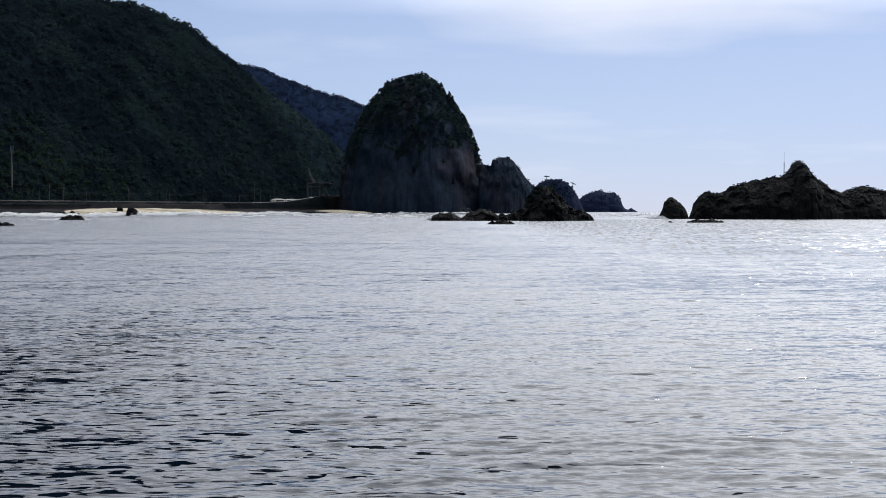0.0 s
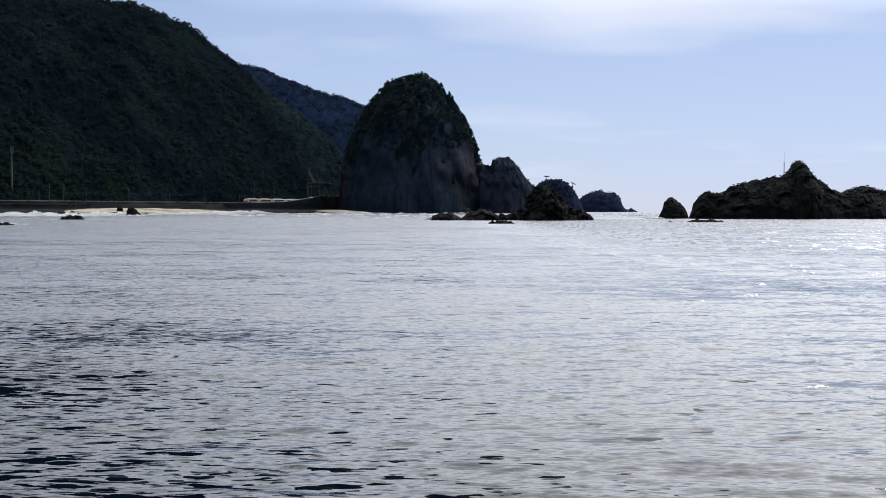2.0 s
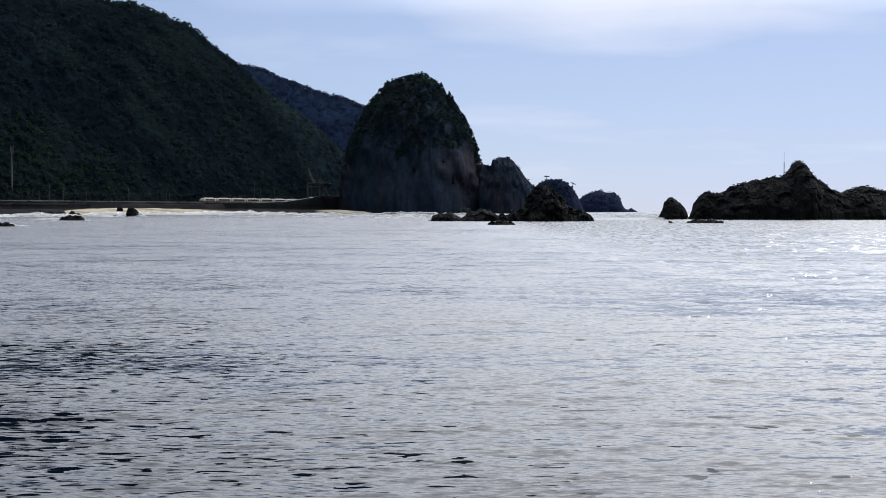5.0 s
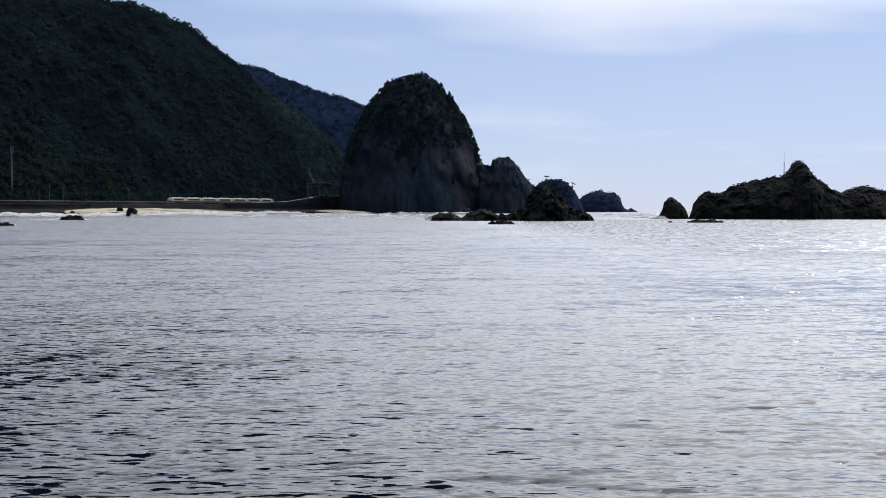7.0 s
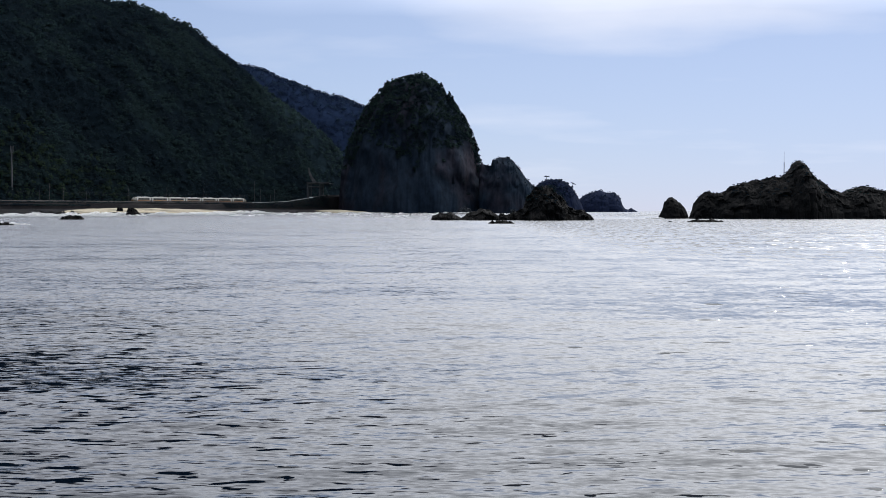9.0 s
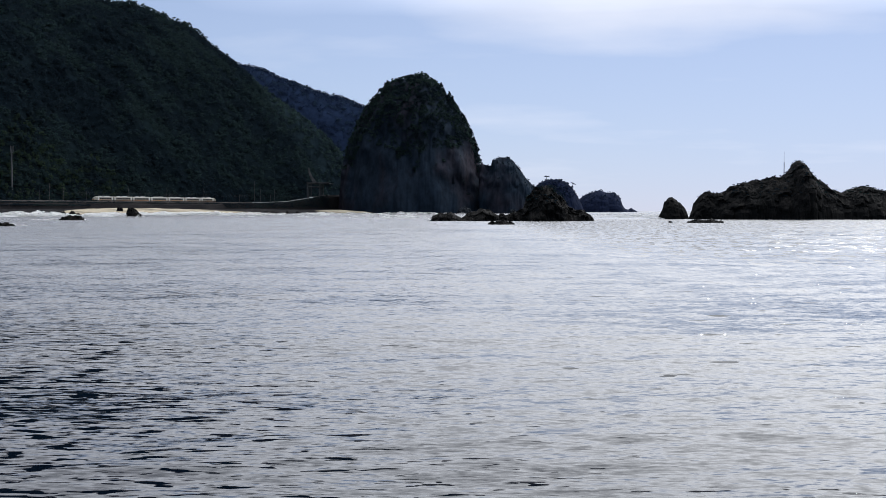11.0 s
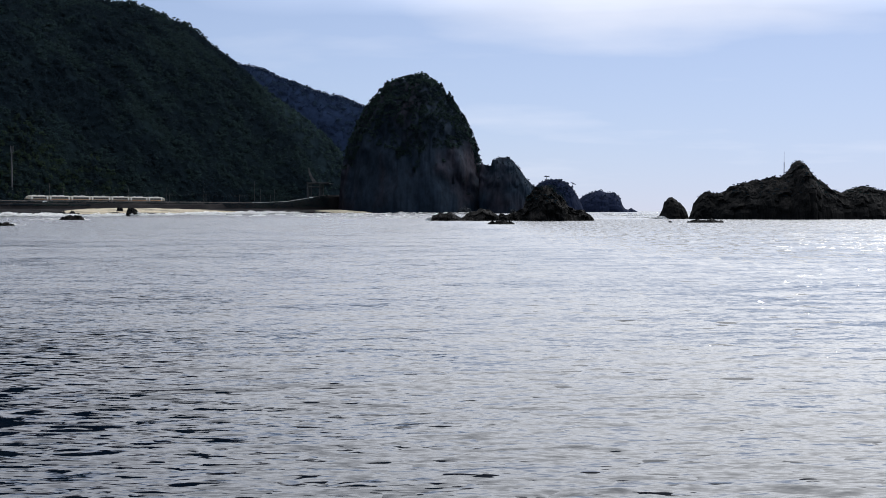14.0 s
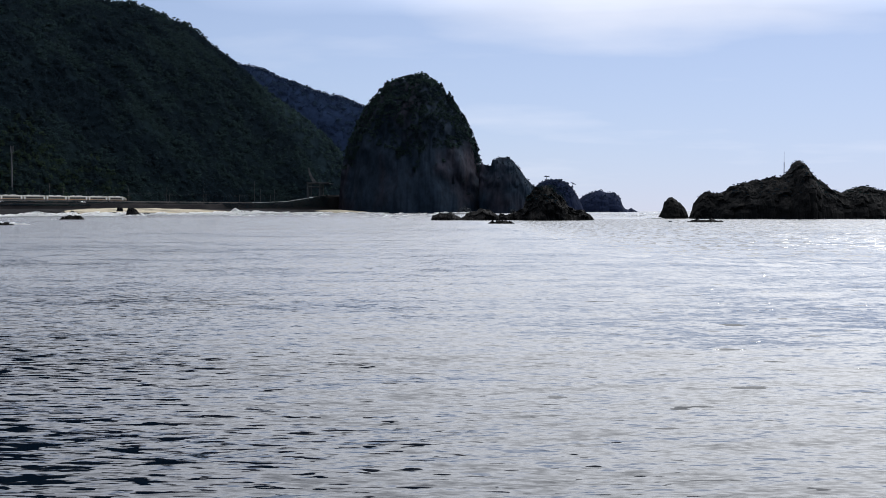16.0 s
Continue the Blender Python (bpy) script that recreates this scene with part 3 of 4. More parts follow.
ISLAND = [(71.98, -0.56), (73.64, 1.45), (74.62, 4.79), (75.94, 6.8), (77.94, 7.8), (79.95, 7.3), (83.29, 8.13), (86.29, 9.97), (88.79, 10.97), (90.63, 10.47), (93.8, 11.64), (97.13, 12.31), (100.47, 12.98), (102.63, 14.2), (103.62, 16.5), (104.95, 17.5), (106.62, 16.6), (108.99, 13.31), (111.02, 11.14), (113.38, 9.8), (115.57, 8.3), (118.08, 7.97), (121.08, 9.14), (124.75, 9.47), (128.11, 8.8), (133.14, 7.97), (143.15, 9.14), (153.23, 6.63), (163.39, -0.9)]
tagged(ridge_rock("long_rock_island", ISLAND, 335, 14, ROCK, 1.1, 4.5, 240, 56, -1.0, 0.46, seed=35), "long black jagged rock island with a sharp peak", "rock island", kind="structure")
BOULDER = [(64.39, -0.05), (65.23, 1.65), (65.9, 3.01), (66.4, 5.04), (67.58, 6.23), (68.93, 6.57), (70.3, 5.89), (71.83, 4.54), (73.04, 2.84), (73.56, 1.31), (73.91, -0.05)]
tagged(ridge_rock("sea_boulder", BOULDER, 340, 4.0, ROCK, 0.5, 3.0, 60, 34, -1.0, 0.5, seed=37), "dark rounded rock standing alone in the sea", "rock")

# ---- woods ----
def crown_shape(seed, lumps=7, conifer=False):
    """One crown, about 1 high and 1 wide: leaf sprays set round several limbs' ends, uneven and with gaps."""
    rng = np.random.default_rng(seed)
    vs, fs = [], []
    n = 0
    for k in range(lumps):
        if conifer:
            h = (k + 0.4) / lumps
            r = 0.4 * (1 - h) + 0.06
            centre, size, sprays = np.array([0, 0, h * 0.95]), np.array([r, r, 0.09]), 8
        else:
            a, q = rng.uniform(0, 6.28), rng.uniform(0.08, 0.36)
            centre = np.array([math.cos(a) * q, math.sin(a) * q, 0.95 - 1.5 * q + rng.uniform(-0.15, 0.12)])
            size, sprays = np.array([1, 1, 0.9]) * rng.uniform(0.13, 0.24), 8
        for j in range(sprays):
            d = rng.normal(0, 1, 3)
            d[2] = abs(d[2]) * 0.9 - 0.2
            d /= np.linalg.norm(d)
            p = centre + d * size * rng.uniform(0.7, 1.1)
            u = np.cross(d, rng.normal(0, 1, 3))
            u /= np.linalg.norm(u)
            w = np.cross(d + rng.normal(0, 0.45, 3), u)
            w /= np.linalg.norm(w)
            s1, s2 = rng.uniform(0.07, 0.13, 2) * (0.75 if conifer else 1.0)
            lift = d * rng.uniform(0.01, 0.04)
            vs += [p - u * s1, p + w * s2 + lift, p + u * s1 * 1.2 - lift, p - w * s2 * 0.9]
            fs += [[n, n + 1, n + 2], [n, n + 2, n + 3]]
            n += 4
    return np.array(vs), np.array(fs)


def wood(name, surface, count, low, high, seed, keep, mat, label, conifer=0.25, lumps=7, sink=0.25):
    """Many trees as one mesh, strewn over a slope. keep(p, up) says where trees grow."""
    rng = np.random.default_rng(seed)
    g = SURFACE[surface]
    a, b_, c, d = g[:-1, :-1], g[1:, :-1], g[1:, 1:], g[:-1, 1:]
    nrm = np.cross(b_ - a, d - a).reshape(-1, 3)
    area = np.linalg.norm(nrm, axis=1)
    pick = rng.choice(len(area), count, p=area / area.sum())
    u, w = rng.random((count, 1)), rng.random((count, 1))
    q = [x.reshape(-1, 3)[pick] for x in (a, b_, c, d)]
    p = q[0] * (1 - u) * (1 - w) + q[1] * u * (1 - w) + q[2] * u * w + q[3] * (1 - u) * w
    up = np.abs(nrm[pick, 2]) / np.maximum(area[pick], 1e-6)
    p = p[keep(p, up)]
    shapes = [crown_shape(seed * 10 + i, lumps, rng.random() < conifer) for i in range(8)]
    vs, fs, n = [], [], 0
    kind = rng.integers(0, 8, len(p))
    for k in range(8):
        sv, sf = shapes[k]
        pk = p[kind == k]
        if not len(pk):
            continue
        size = rng.uniform(low, high, (len(pk), 1, 1)) * np.array([1.15, 1.15, 1.0]) * rng.uniform(0.8, 1.2, (len(pk), 1, 3))
        t = rng.uniform(0, 6.28, len(pk))
        rot = np.stack([np.cos(t), -np.sin(t), 0 * t, np.sin(t), np.cos(t), 0 * t, 0 * t, 0 * t, 0 * t + 1], -1).reshape(-1, 3, 3)
        v = np.einsum("nij,vj->nvi", rot, sv) * size + pk[:, None, :]
        v[:, :, 2] -= sink * size[:, :, 2]
        fs.append((sf[None] + n + np.arange(len(pk))[:, None, None] * len(sv)).reshape(-1, 3))
        vs.append(v.reshape(-1, 3))
        n += v.shape[0] * v.shape[1]
    return tagged(mesh_thing(name, np.concatenate(vs), np.concatenate(fs), mat), label, "trees", kind="stuff")


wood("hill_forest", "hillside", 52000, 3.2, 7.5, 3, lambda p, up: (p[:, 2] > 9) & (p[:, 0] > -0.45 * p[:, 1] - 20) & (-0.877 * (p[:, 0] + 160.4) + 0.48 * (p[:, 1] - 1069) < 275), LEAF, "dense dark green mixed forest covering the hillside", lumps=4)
def at_foot(p, up):
    """The strip of wood behind the station end of the beach."""
    s, o = -0.48 * (p[:, 0] + 160.4) - 0.877 * (p[:, 1] - 1069), -0.877 * (p[:, 0] + 160.4) + 0.48 * (p[:, 1] - 1069)
    return (s > 165) & (s < 360) & (o < 20 + (s - 150) * 0.35 + 10 * np.sin(s * 0.11)) & (p[:, 2] > 9)


wood("foot_grove", "hillside", 30000, 3.5, 8.0, 15, at_foot, GROVE, "lighter green broadleaf grove at the foot of the hill", lumps=5)
wood("ridge_forest", "far_ridge", 9000, 4.5, 9.0, 4, lambda p, up: (p[:, 2] > 20) & (p[:, 1] < 2020), HAZY_LEAF, "dense dark forest on the distant ridge", lumps=4)
wood("slope_forest", "wooded_slope", 5000, 4.0, 8.5, 14, lambda p, up: (p[:, 2] > 12) & (p[:, 1] < 1770), HAZY_MID_LEAF, "green mixed forest on the slope behind the hill", lumps=4)
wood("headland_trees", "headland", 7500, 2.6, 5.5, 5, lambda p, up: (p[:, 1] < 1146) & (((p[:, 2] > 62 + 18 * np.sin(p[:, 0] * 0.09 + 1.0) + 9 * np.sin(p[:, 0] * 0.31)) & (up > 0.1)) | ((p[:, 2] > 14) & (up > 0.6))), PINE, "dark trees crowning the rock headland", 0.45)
wood("outcrop_shrubs", "rock_outcrop", 700, 1.2, 2.4, 6, lambda p, up: (p[:, 2] > 22) & (up > 0.35), LEAF, "low shrubs on top of the cliff outcrop", 0.1, 5)
wood("islet_shrubs", "wooded_islet", 500, 2.5, 4.5, 7, lambda p, up: (p[:, 2] > 22) & (up > 0.3), HAZY_LEAF, "low wind-blown shrubs on the distant islet", 0.1, 5)
wood("islet_scrub", "bare_islet", 300, 2.0, 3.6, 8, lambda p, up: (p[:, 2] > 18) & (up > 0.3), HAZY_LEAF, "sparse scrub on the distant islet", 0.0, 5)
wood("island_grass_tufts", "long_rock_island", 1100, 0.5, 1.1, 9, lambda p, up: (p[:, 2] > 6) & (up > 0.4), LEAF, "sparse grass tufts on the rock island", 0.0, 4)

wood("rock_shrubs", "pointed_rock", 420, 0.5, 1.2, 10, lambda p, up: (p[:, 2] > 4.0) & (up > 0.3), LEAF, "low dark shrubs on top of the pointed rock", 0.0, 5)


def bushes():
    """Undergrowth between the railway and the wood."""
    s, o = np.meshgrid(np.linspace(-30, 600, 100), np.array([7.0, 12.0, 18.0]), indexing="ij")
    SURFACE["verge"] = coast(s, o, 8.6)
    s, o = np.meshgrid(np.linspace(70, 640, 120), np.array([-6.6, -5.8, -5.0]), indexing="ij")
    SURFACE["bank"] = coast(s, o, 8.5)
    wood("bank_shrubs", "bank", 1300, 0.7, 1.5, 13, lambda p, up: up > -1, LEAF, "low dark shrubs between the road and the track", 0.0, 4)
    s, o = np.meshgrid(np.linspace(90, 640, 140), np.array([-18.6, -17.9, -17.2]), indexing="ij")
    SURFACE["wall_foot"] = coast(s, o, 8.0)
    wood("wall_shrubs", "wall_foot", 1500, 0.6, 1.5, 16, lambda p, up: (p[:, 1] < 880) | (np.sin(p[:, 1] * 0.21) > 0.2), LEAF, "dark creeping shrubs over the top of the sea wall", 0.0, 4)
    s, o = np.meshgrid(np.linspace(250, 640, 110), np.array([-21.6, -20.4, -19.2]), indexing="ij")
    SURFACE["wall_slope"] = coast(s, o, 5.8)
    wood("slope_shrubs", "wall_slope", 900, 1.0, 2.4, 17, lambda p, up: up > -1, LEAF, "dark green shrubs on the bank below the road", 0.0, 4)
    s, o = np.meshgrid(np.linspace(-64, 95, 60), np.linspace(-21.5, -17.4, 5), indexing="ij")
    SURFACE["tunnel_bank"] = coast(s, o, 3.8 + np.interp(o, [-22, -19, -17], [0, 0.85, 1]) * (np.interp(s, ROAD_S, ROAD_Z) - 3.9))
    # made-up shrubs, added only to darken the bare bank
    wood("darkening_shrubs", "tunnel_bank", 1800, 0.7, 1.6, 18, lambda p, up: up > -1, LEAF, "shrubs added to darken the bank below the climbing road", 0.0, 4)
    return wood("verge_bushes", "verge", 700, 1.6, 4.5, 12, lambda p, up: up > -1, LEAF, "green bushes along the railway verge", 0.0, 6)


bushes()


def pine_tree(height, seed):
    """A wind-shaped pine: tapered trunk, limbs, crown in uneven tiers."""
    root = new("pine_tree")
    rng = random.Random(seed)
    bm = bmesh.new()
    bmesh.ops.create_cone(bm, cap_ends=True, segments=7, radius1=0.035 * height, radius2=0.008 * height, depth=height, matrix=Matrix.Translation((0, 0, height / 2)))
    for k in range(7):
        a, h = rng.uniform(0, 6.28), height * (0.35 + 0.08 * k)
        m = Matrix.Translation((0, 0, h)) @ Matrix.Rotation(a, 4, "Z") @ Matrix.Rotation(radians(72), 4, "Y") @ Matrix.Translation((0, 0, height * 0.1))
        bmesh.ops.create_cone(bm, cap_ends=True, segments=5, radius1=0.01 * height, radius2=0.004 * height, depth=height * 0.2, matrix=m)
    part("trunk", bm, BARK, root)
    sv, sf = crown_shape(seed, 24, True)
    sv = sv * np.array([0.95, 0.95, 0.82]) * height
    sv[:, 2] += 0.2 * height
    mesh_thing("crown", sv, sf, PINE, root)
    return tagged(root, "dark pine tree leaning out on the rock headland", "tree", "pines on the headland skyline")


def skyline(profile, x):
    px, pz = np.array(profile).T
    return float(np.interp(x, px, pz))


pines = [pine_tree(h, 300 + i) for i, h in enumerate((8.0, 9.5, 6.5))]
PINE_X = (8.0, -2.0, 32.5, 1.0, 5.5, 8.5, 11.0, 13.0, 15.5, 18.5, 20.5, 23.0, 25.5, 27.5, 29.5, 31.5, 34.0)
for i, x in enumerate(PINE_X):
    m = pose(x, 1129 + (i * 7 % 5) - 2, skyline(STACK, x) - 1.6, random.uniform(-6, 6), random.uniform(2, 14), i * 77)
    if i < 3:
        pines[i].matrix_basis = m
    else:
        copy_thing(pines[i % 3], m)


def flat_pine(height, seed):
    """A bent pine with a flat crown."""
    root = new("bent_pine")
    bm = bmesh.new()
    bmesh.ops.create_cone(bm, cap_ends=True, segments=7, radius1=0.06 * height, radius2=0.03 * height, depth=height, matrix=Matrix.Translation((0, 0, height / 2)))
    for k in range(4):
        m = Matrix.Translation((0, 0, height * 0.8)) @ Matrix.Rotation(k * 1.6, 4, "Z") @ Matrix.Rotation(radians(65), 4, "Y") @ Matrix.Translation((0, 0, height * 0.2))
        bmesh.ops.create_cone(bm, cap_ends=True, segments=5, radius1=0.02 * height, radius2=0.01 * height, depth=height * 0.45, matrix=m)
    part("trunk", bm, BARK, root)
    sv, sf = crown_shape(seed, 14)
    sv = (sv - np.array([0, 0, 0.5])) * np.array([1.5, 1.2, 0.5]) * height
    sv[:, 2] += height
    mesh_thing("crown", sv, sf, PINE, root)
    return tagged(root, "bent pine with a flat crown on the islet", "tree", "bent pines on the islet")


bent = flat_pine(6.0, 41)
bent.matrix_basis = pose(155.5, 1700, skyline(ISLE_A, 155.5) - 1.5)
copy_thing(bent, pose(193.0, 1700, skyline(ISLE_A, 193.0) - 1.0, 0, 24, 0))


# ---- low rocks in the sea and on the shore ----
def low_rock(x, y, wide, high, seed, name="sea_rock", label="low black wave-washed rock in the sea", depth=None, base=-0.6, z=0.0, ob_mat=None, rough=0.75):
    rng = random.Random(seed)
    prof = [(-wide / 2, base)]
    n = 9
    for k in range(1, n):
        t = k / n
        prof.append((-wide / 2 + wide * t, high * (0.35 + 0.65 * math.sin(math.pi * t)) * rng.uniform(0.55, 1.05)))
    prof.append((wide / 2, base))
    ob = ridge_rock(name, prof, 0.0, depth or wide * 0.32, ob_mat or ROCK, high * rough, wide * 0.13, 60 if wide > 4.3 else 22, 20 if wide > 4.3 else 10, base, 0.7, seed=seed)
    ob.matrix_basis = pose(x, y, z)
    return tagged(ob, label, "rock")


low_rock(10.8, 207, 5.8, 0.75, 61)
low_rock(54.2, 234, 8.8, 0.75, 62)
low_rock(47.5, 236, 1.1, 0.4, 63)
low_rock(-98.5, 300, 7.4, 1.15, 64)
low_rock(-72.4, 186, 4.6, 0.55, 65)
low_rock(-75.5, 190, 3.2, 0.9, 66)
blunt = ridge_rock("blunt_rock", [(-3.2, -1), (-3.0, 0.9), (-2.6, 2.8), (-1.7, 3.8), (-0.2, 3.9), (0.9, 3.2), (1.8, 2.6), (2.8, 1.7), (3.7, 0.6), (4.0, -1)], 0, 2.2, ROCK, 0.5, 1.5, 50, 30, -1.0, 0.6, seed=67)
blunt.matrix_basis = pose(-137.0, 500, 0)
tagged(blunt, "blunt dark boulder standing in the surf off the beach", "rock")
low_rock(-200.5, 702, 4.2, 2.3, 68, "shore_rock", "dark blocky boulder standing on the sandy beach", base=-1.0, z=3.0, ob_mat=SHORE, rough=0.3)

# pale boulders at the foot of the headland
for bx, by, bw, bh, bseed in ((20.0, 1058, 15.0, 7.5, 81), (24.0, 1054, 7.0, 4.0, 82), (66.0, 1062, 8.0, 5.0, 83)):
    tagged(low_rock(bx, by, bw, bh, bseed, "fallen_boulder", "grey weathered boulder fallen at the cliff foot", bw * 0.35, -1.0, ob_mat=GREY_ROCK, rough=0.22), group="fallen boulders below the headland")

# dark stones in the wash
rng_st = random.Random(5)
for k in range(46):
    if k < 24:
        s, o = rng_st.uniform(332, 356), rng_st.uniform(-96, -84)
    else:
        s, o = rng_st.uniform(30, 112), rng_st.uniform(-76, -66)
    w = rng_st.uniform(1.6, 4.2)
    p = coast(np.float64(s), np.float64(o))
    ob = low_rock(float(p[0]), float(p[1]), w, w * 0.55, 100 + k, "shore_stone", "dark wet stone at the edge of the surf", w * 0.4)
    tagged(ob, group="stones along the waterline")


# ---- beach ----
def beach(s0, s1, o0, o1, z0, z1, mat, label, name):
    n, m_ = 70, 14
    t, w = np.meshgrid(np.linspace(0, 1, n), np.linspace(0, 1, m_), indexing="ij")
    taper = np.sin(np.pi * np.clip(t, 0.02, 0.98)) ** 0.45
    S = s0 + (s1 - s0) * t
    O = o0 + (o1 - o0) * (w * taper)
    v = coast(S, O, 0).reshape(-1, 3)
    v[:, 2] = (z0 + (z1 - z0) * w * taper).ravel() + fractal(v, 9, 3, 0.5, 44) * 0.25
    return tagged(mesh_thing(name, v, grid_faces(n, m_), mat, smooth=True), label, "beach", kind="structure")


beach(105, 322, -82, -25, -0.6, 4.4, SAND, "pale yellow sand beach below the railway", "sand_beach")
tagged(ridge_rock("sand_spit", [(-132, -0.5), (-124, 1.6), (-112, 3.0), (-98, 3.3), (-84, 2.3), (-70, 1.2), (-60, -0.5)], 1052, 16, SAND, 0.35, 8.0, 60, 16, -0.5, 0.9, seed=91), "small pale sand spit at the foot of the headland", "beach", kind="structure")


# ---- railway, road and their furniture ----
def sweep(name, s_vals, o, z_of, section, mat, parent=None):
    """A closed section of (across, up) points drawn along the coast line."""
    n, k = len(s_vals), len(section)
    v = np.zeros((n, k, 3))
    for i, (a, h) in enumerate(section):
        v[:, i] = coast(np.asarray(s_vals, float), o + a + 0 * np.asarray(s_vals, float), 0)
        v[:, i, 2] = z_of + h
    f = grid_faces(n, k + 1)
    idx = np.arange(n)[:, None] * k + (np.arange(k + 1)[None, :] % k)
    return mesh_thing(name, v.reshape(-1, 3), idx.ravel()[f], mat, parent)


ASPHALT = two_scale("asphalt", (0.04, 0.04, 0.042), (0.055, 0.055, 0.055), (0.075, 0.075, 0.07), 0.3, 3.0, 0.3)
BALLAST = two_scale("track_ballast", (0.03, 0.028, 0.027), (0.05, 0.046, 0.043), (0.08, 0.072, 0.066), 0.4, 3.0, 0.8)
RAIL = paint("rail_steel", (0.3, 0.26, 0.24), 0.35, 0.9)
PALE_STEEL = paint("pale_rail_steel", (0.38, 0.38, 0.37), 0.5)
WHITE = paint("white_paint", (0.78, 0.78, 0.75), 0.35)

ss = np.linspace(-34, 660, 140)
bed = tagged(sweep("track_bed", ss, 0.0, 9.4, [(-3.4, -0.95), (-1.7, 0.35), (1.7, 0.35), (3.4, -0.95)], BALLAST), "grey stone ballast bed of the railway", "railway", kind="structure")
for off in (-0.53, 0.53):
    sweep("rail", ss, off, 9.75, [(-0.04, 0.0), (-0.04, 0.15), (0.04, 0.15), (0.04, 0.0)], RAIL, bed)
rs = np.linspace(-66, 660, 180)
rz = np.interp(rs, ROAD_S, ROAD_Z)
tagged(sweep("road", rs, -12.5, rz, [(-3.6, -0.3), (-3.6, 0.02), (3.6, 0.02), (3.6, -0.3)], ASPHALT), "asphalt coast road beside the railway", "road", kind="structure")
tagged(sweep("sea_wall", rs, -16.6, rz, [(-0.5, -2.2), (-0.15, 0.3), (0.12, 0.3), (0.12, -2.2)], SHORE), "low dark weathered stone sea wall along the road", "wall", kind="structure")


def guard_rail():
    root = tagged(new("guard_rail"), "pale steel guard rail climbing along the coast road", "guard rail")
    gs = np.linspace(-45, 52, 60)
    gz = np.interp(gs, ROAD_S, ROAD_Z)
    sweep("beam", gs, -16.1, gz, [(-0.05, 0.55), (-0.09, 0.62), (-0.05, 0.7), (-0.09, 0.78), (-0.05, 0.88), (0.0, 0.88), (0.0, 0.55)], PALE_STEEL, root)
    panel = boxed("end_panel", (0, 0, 0.75, 5.5, 0.7, 1.2), WHITE, root, 0.04, "white reflective end panel")
    panel.matrix_basis = Matrix.Translation(Vector(coast(np.float64(-38.0), np.float64(-16.4), 14.4))) @ pose(0, 0, 0, 0, 0, TURN)
    me = None
    for s in np.arange(-44, 52, 4.0):
        if me is None:
            bm = bmesh.new()
            bmesh.ops.create_cone(bm, cap_ends=True, segments=8, radius1=0.07, radius2=0.07, depth=0.95, matrix=Matrix.Translation((0, 0, 0.475)))
            ob = part("post", bm, STEEL, root)
            me = ob.data
        else:
            ob = new("post", me)
            ob.parent = root
        ob.matrix_basis = Matrix.Translation(Vector(coast(np.float64(s), np.float64(-15.95), float(np.interp(s, ROAD_S, ROAD_Z)))))
    return root




def box(bm, x, y, z, sx, sy, sz, bevel=0.0):
    g = bmesh.ops.create_cube(bm, size=1.0, matrix=Matrix.Translation((x, y, z)) @ Matrix.Diagonal((sx, sy, sz, 1)))
    if bevel:
        es = list({e for v in g["verts"] for e in v.link_edges})
        bmesh.ops.bevel(bm, geom=es, offset=bevel, segments=2, affect="EDGES", profile=0.6)


def boxed(name, dims, mat, parent, bevel=0.0, label=""):
    bm = bmesh.new()
    box(bm, *dims, bevel)
    return part(name, bm, mat, parent, label)


TURN = math.degrees(math.atan2(-0.877, -0.48))


def rock_shed():
    """The open concrete shed over the road where it enters the headland."""
    root = tagged(new("rock_shed"), "weathered concrete rock shed over the road tunnel mouth", "tunnel shed")
    boxed("roof_slab", (0, 2.0, 13.7, 24, 22, 0.8), CONCRETE, root, 0.12)
    boxed("parapet", (12.2, 2.0, 14.3, 0.4, 22, 0.9), CONCRETE, root, 0.06)
    for x in (-9.0, -2.0, 5.0, 11.3):
        for y in (-8.6, 3.3):
            boxed("column", (x, y, 6.3, 0.9, 0.8, 13.9), CONCRETE, root, 0.06)
        boxed("cross_beam", (x, -2.65, 10.6, 0.7, 11.1, 0.9), CONCRETE, root, 0.06)
    root.matrix_basis = Matrix.Translation(Vector(coast(np.float64(-58), np.float64(-11.0), 15.2))) @ pose(0, 0, 0, 0, 0, TURN + 24)
    return root


def slope_wall():
    """A curved apron of sprayed concrete that holds the hillside above the shed."""
    n = 14
    t = np.linspace(0, 1, n)
    x, y, z = -133.0 + 7.5 * t ** 1.7, 1122 - 6 * t, 45.0 - 15.5 * t
    wide = 0.6 + 1.4 * t
    v = np.stack([np.stack([x - wide, y, z], -1), np.stack([x + wide, y - 0.6, z], -1), np.stack([x + wide, y + 2.5, z - 1.5], -1), np.stack([x - wide, y + 3.0, z - 1.5], -1)], 1)
    idx = np.arange(n)[:, None] * 4 + (np.arange(5)[None, :] % 4)
    ob = mesh_thing("slope_wall", v.reshape(-1, 3), idx.ravel()[grid_faces(n, 5)], CONCRETE)
    return tagged(ob, "curved grey concrete apron holding the slope", "retaining wall", kind="structure")


slope_wall()
rock_shed()
guard_rail()


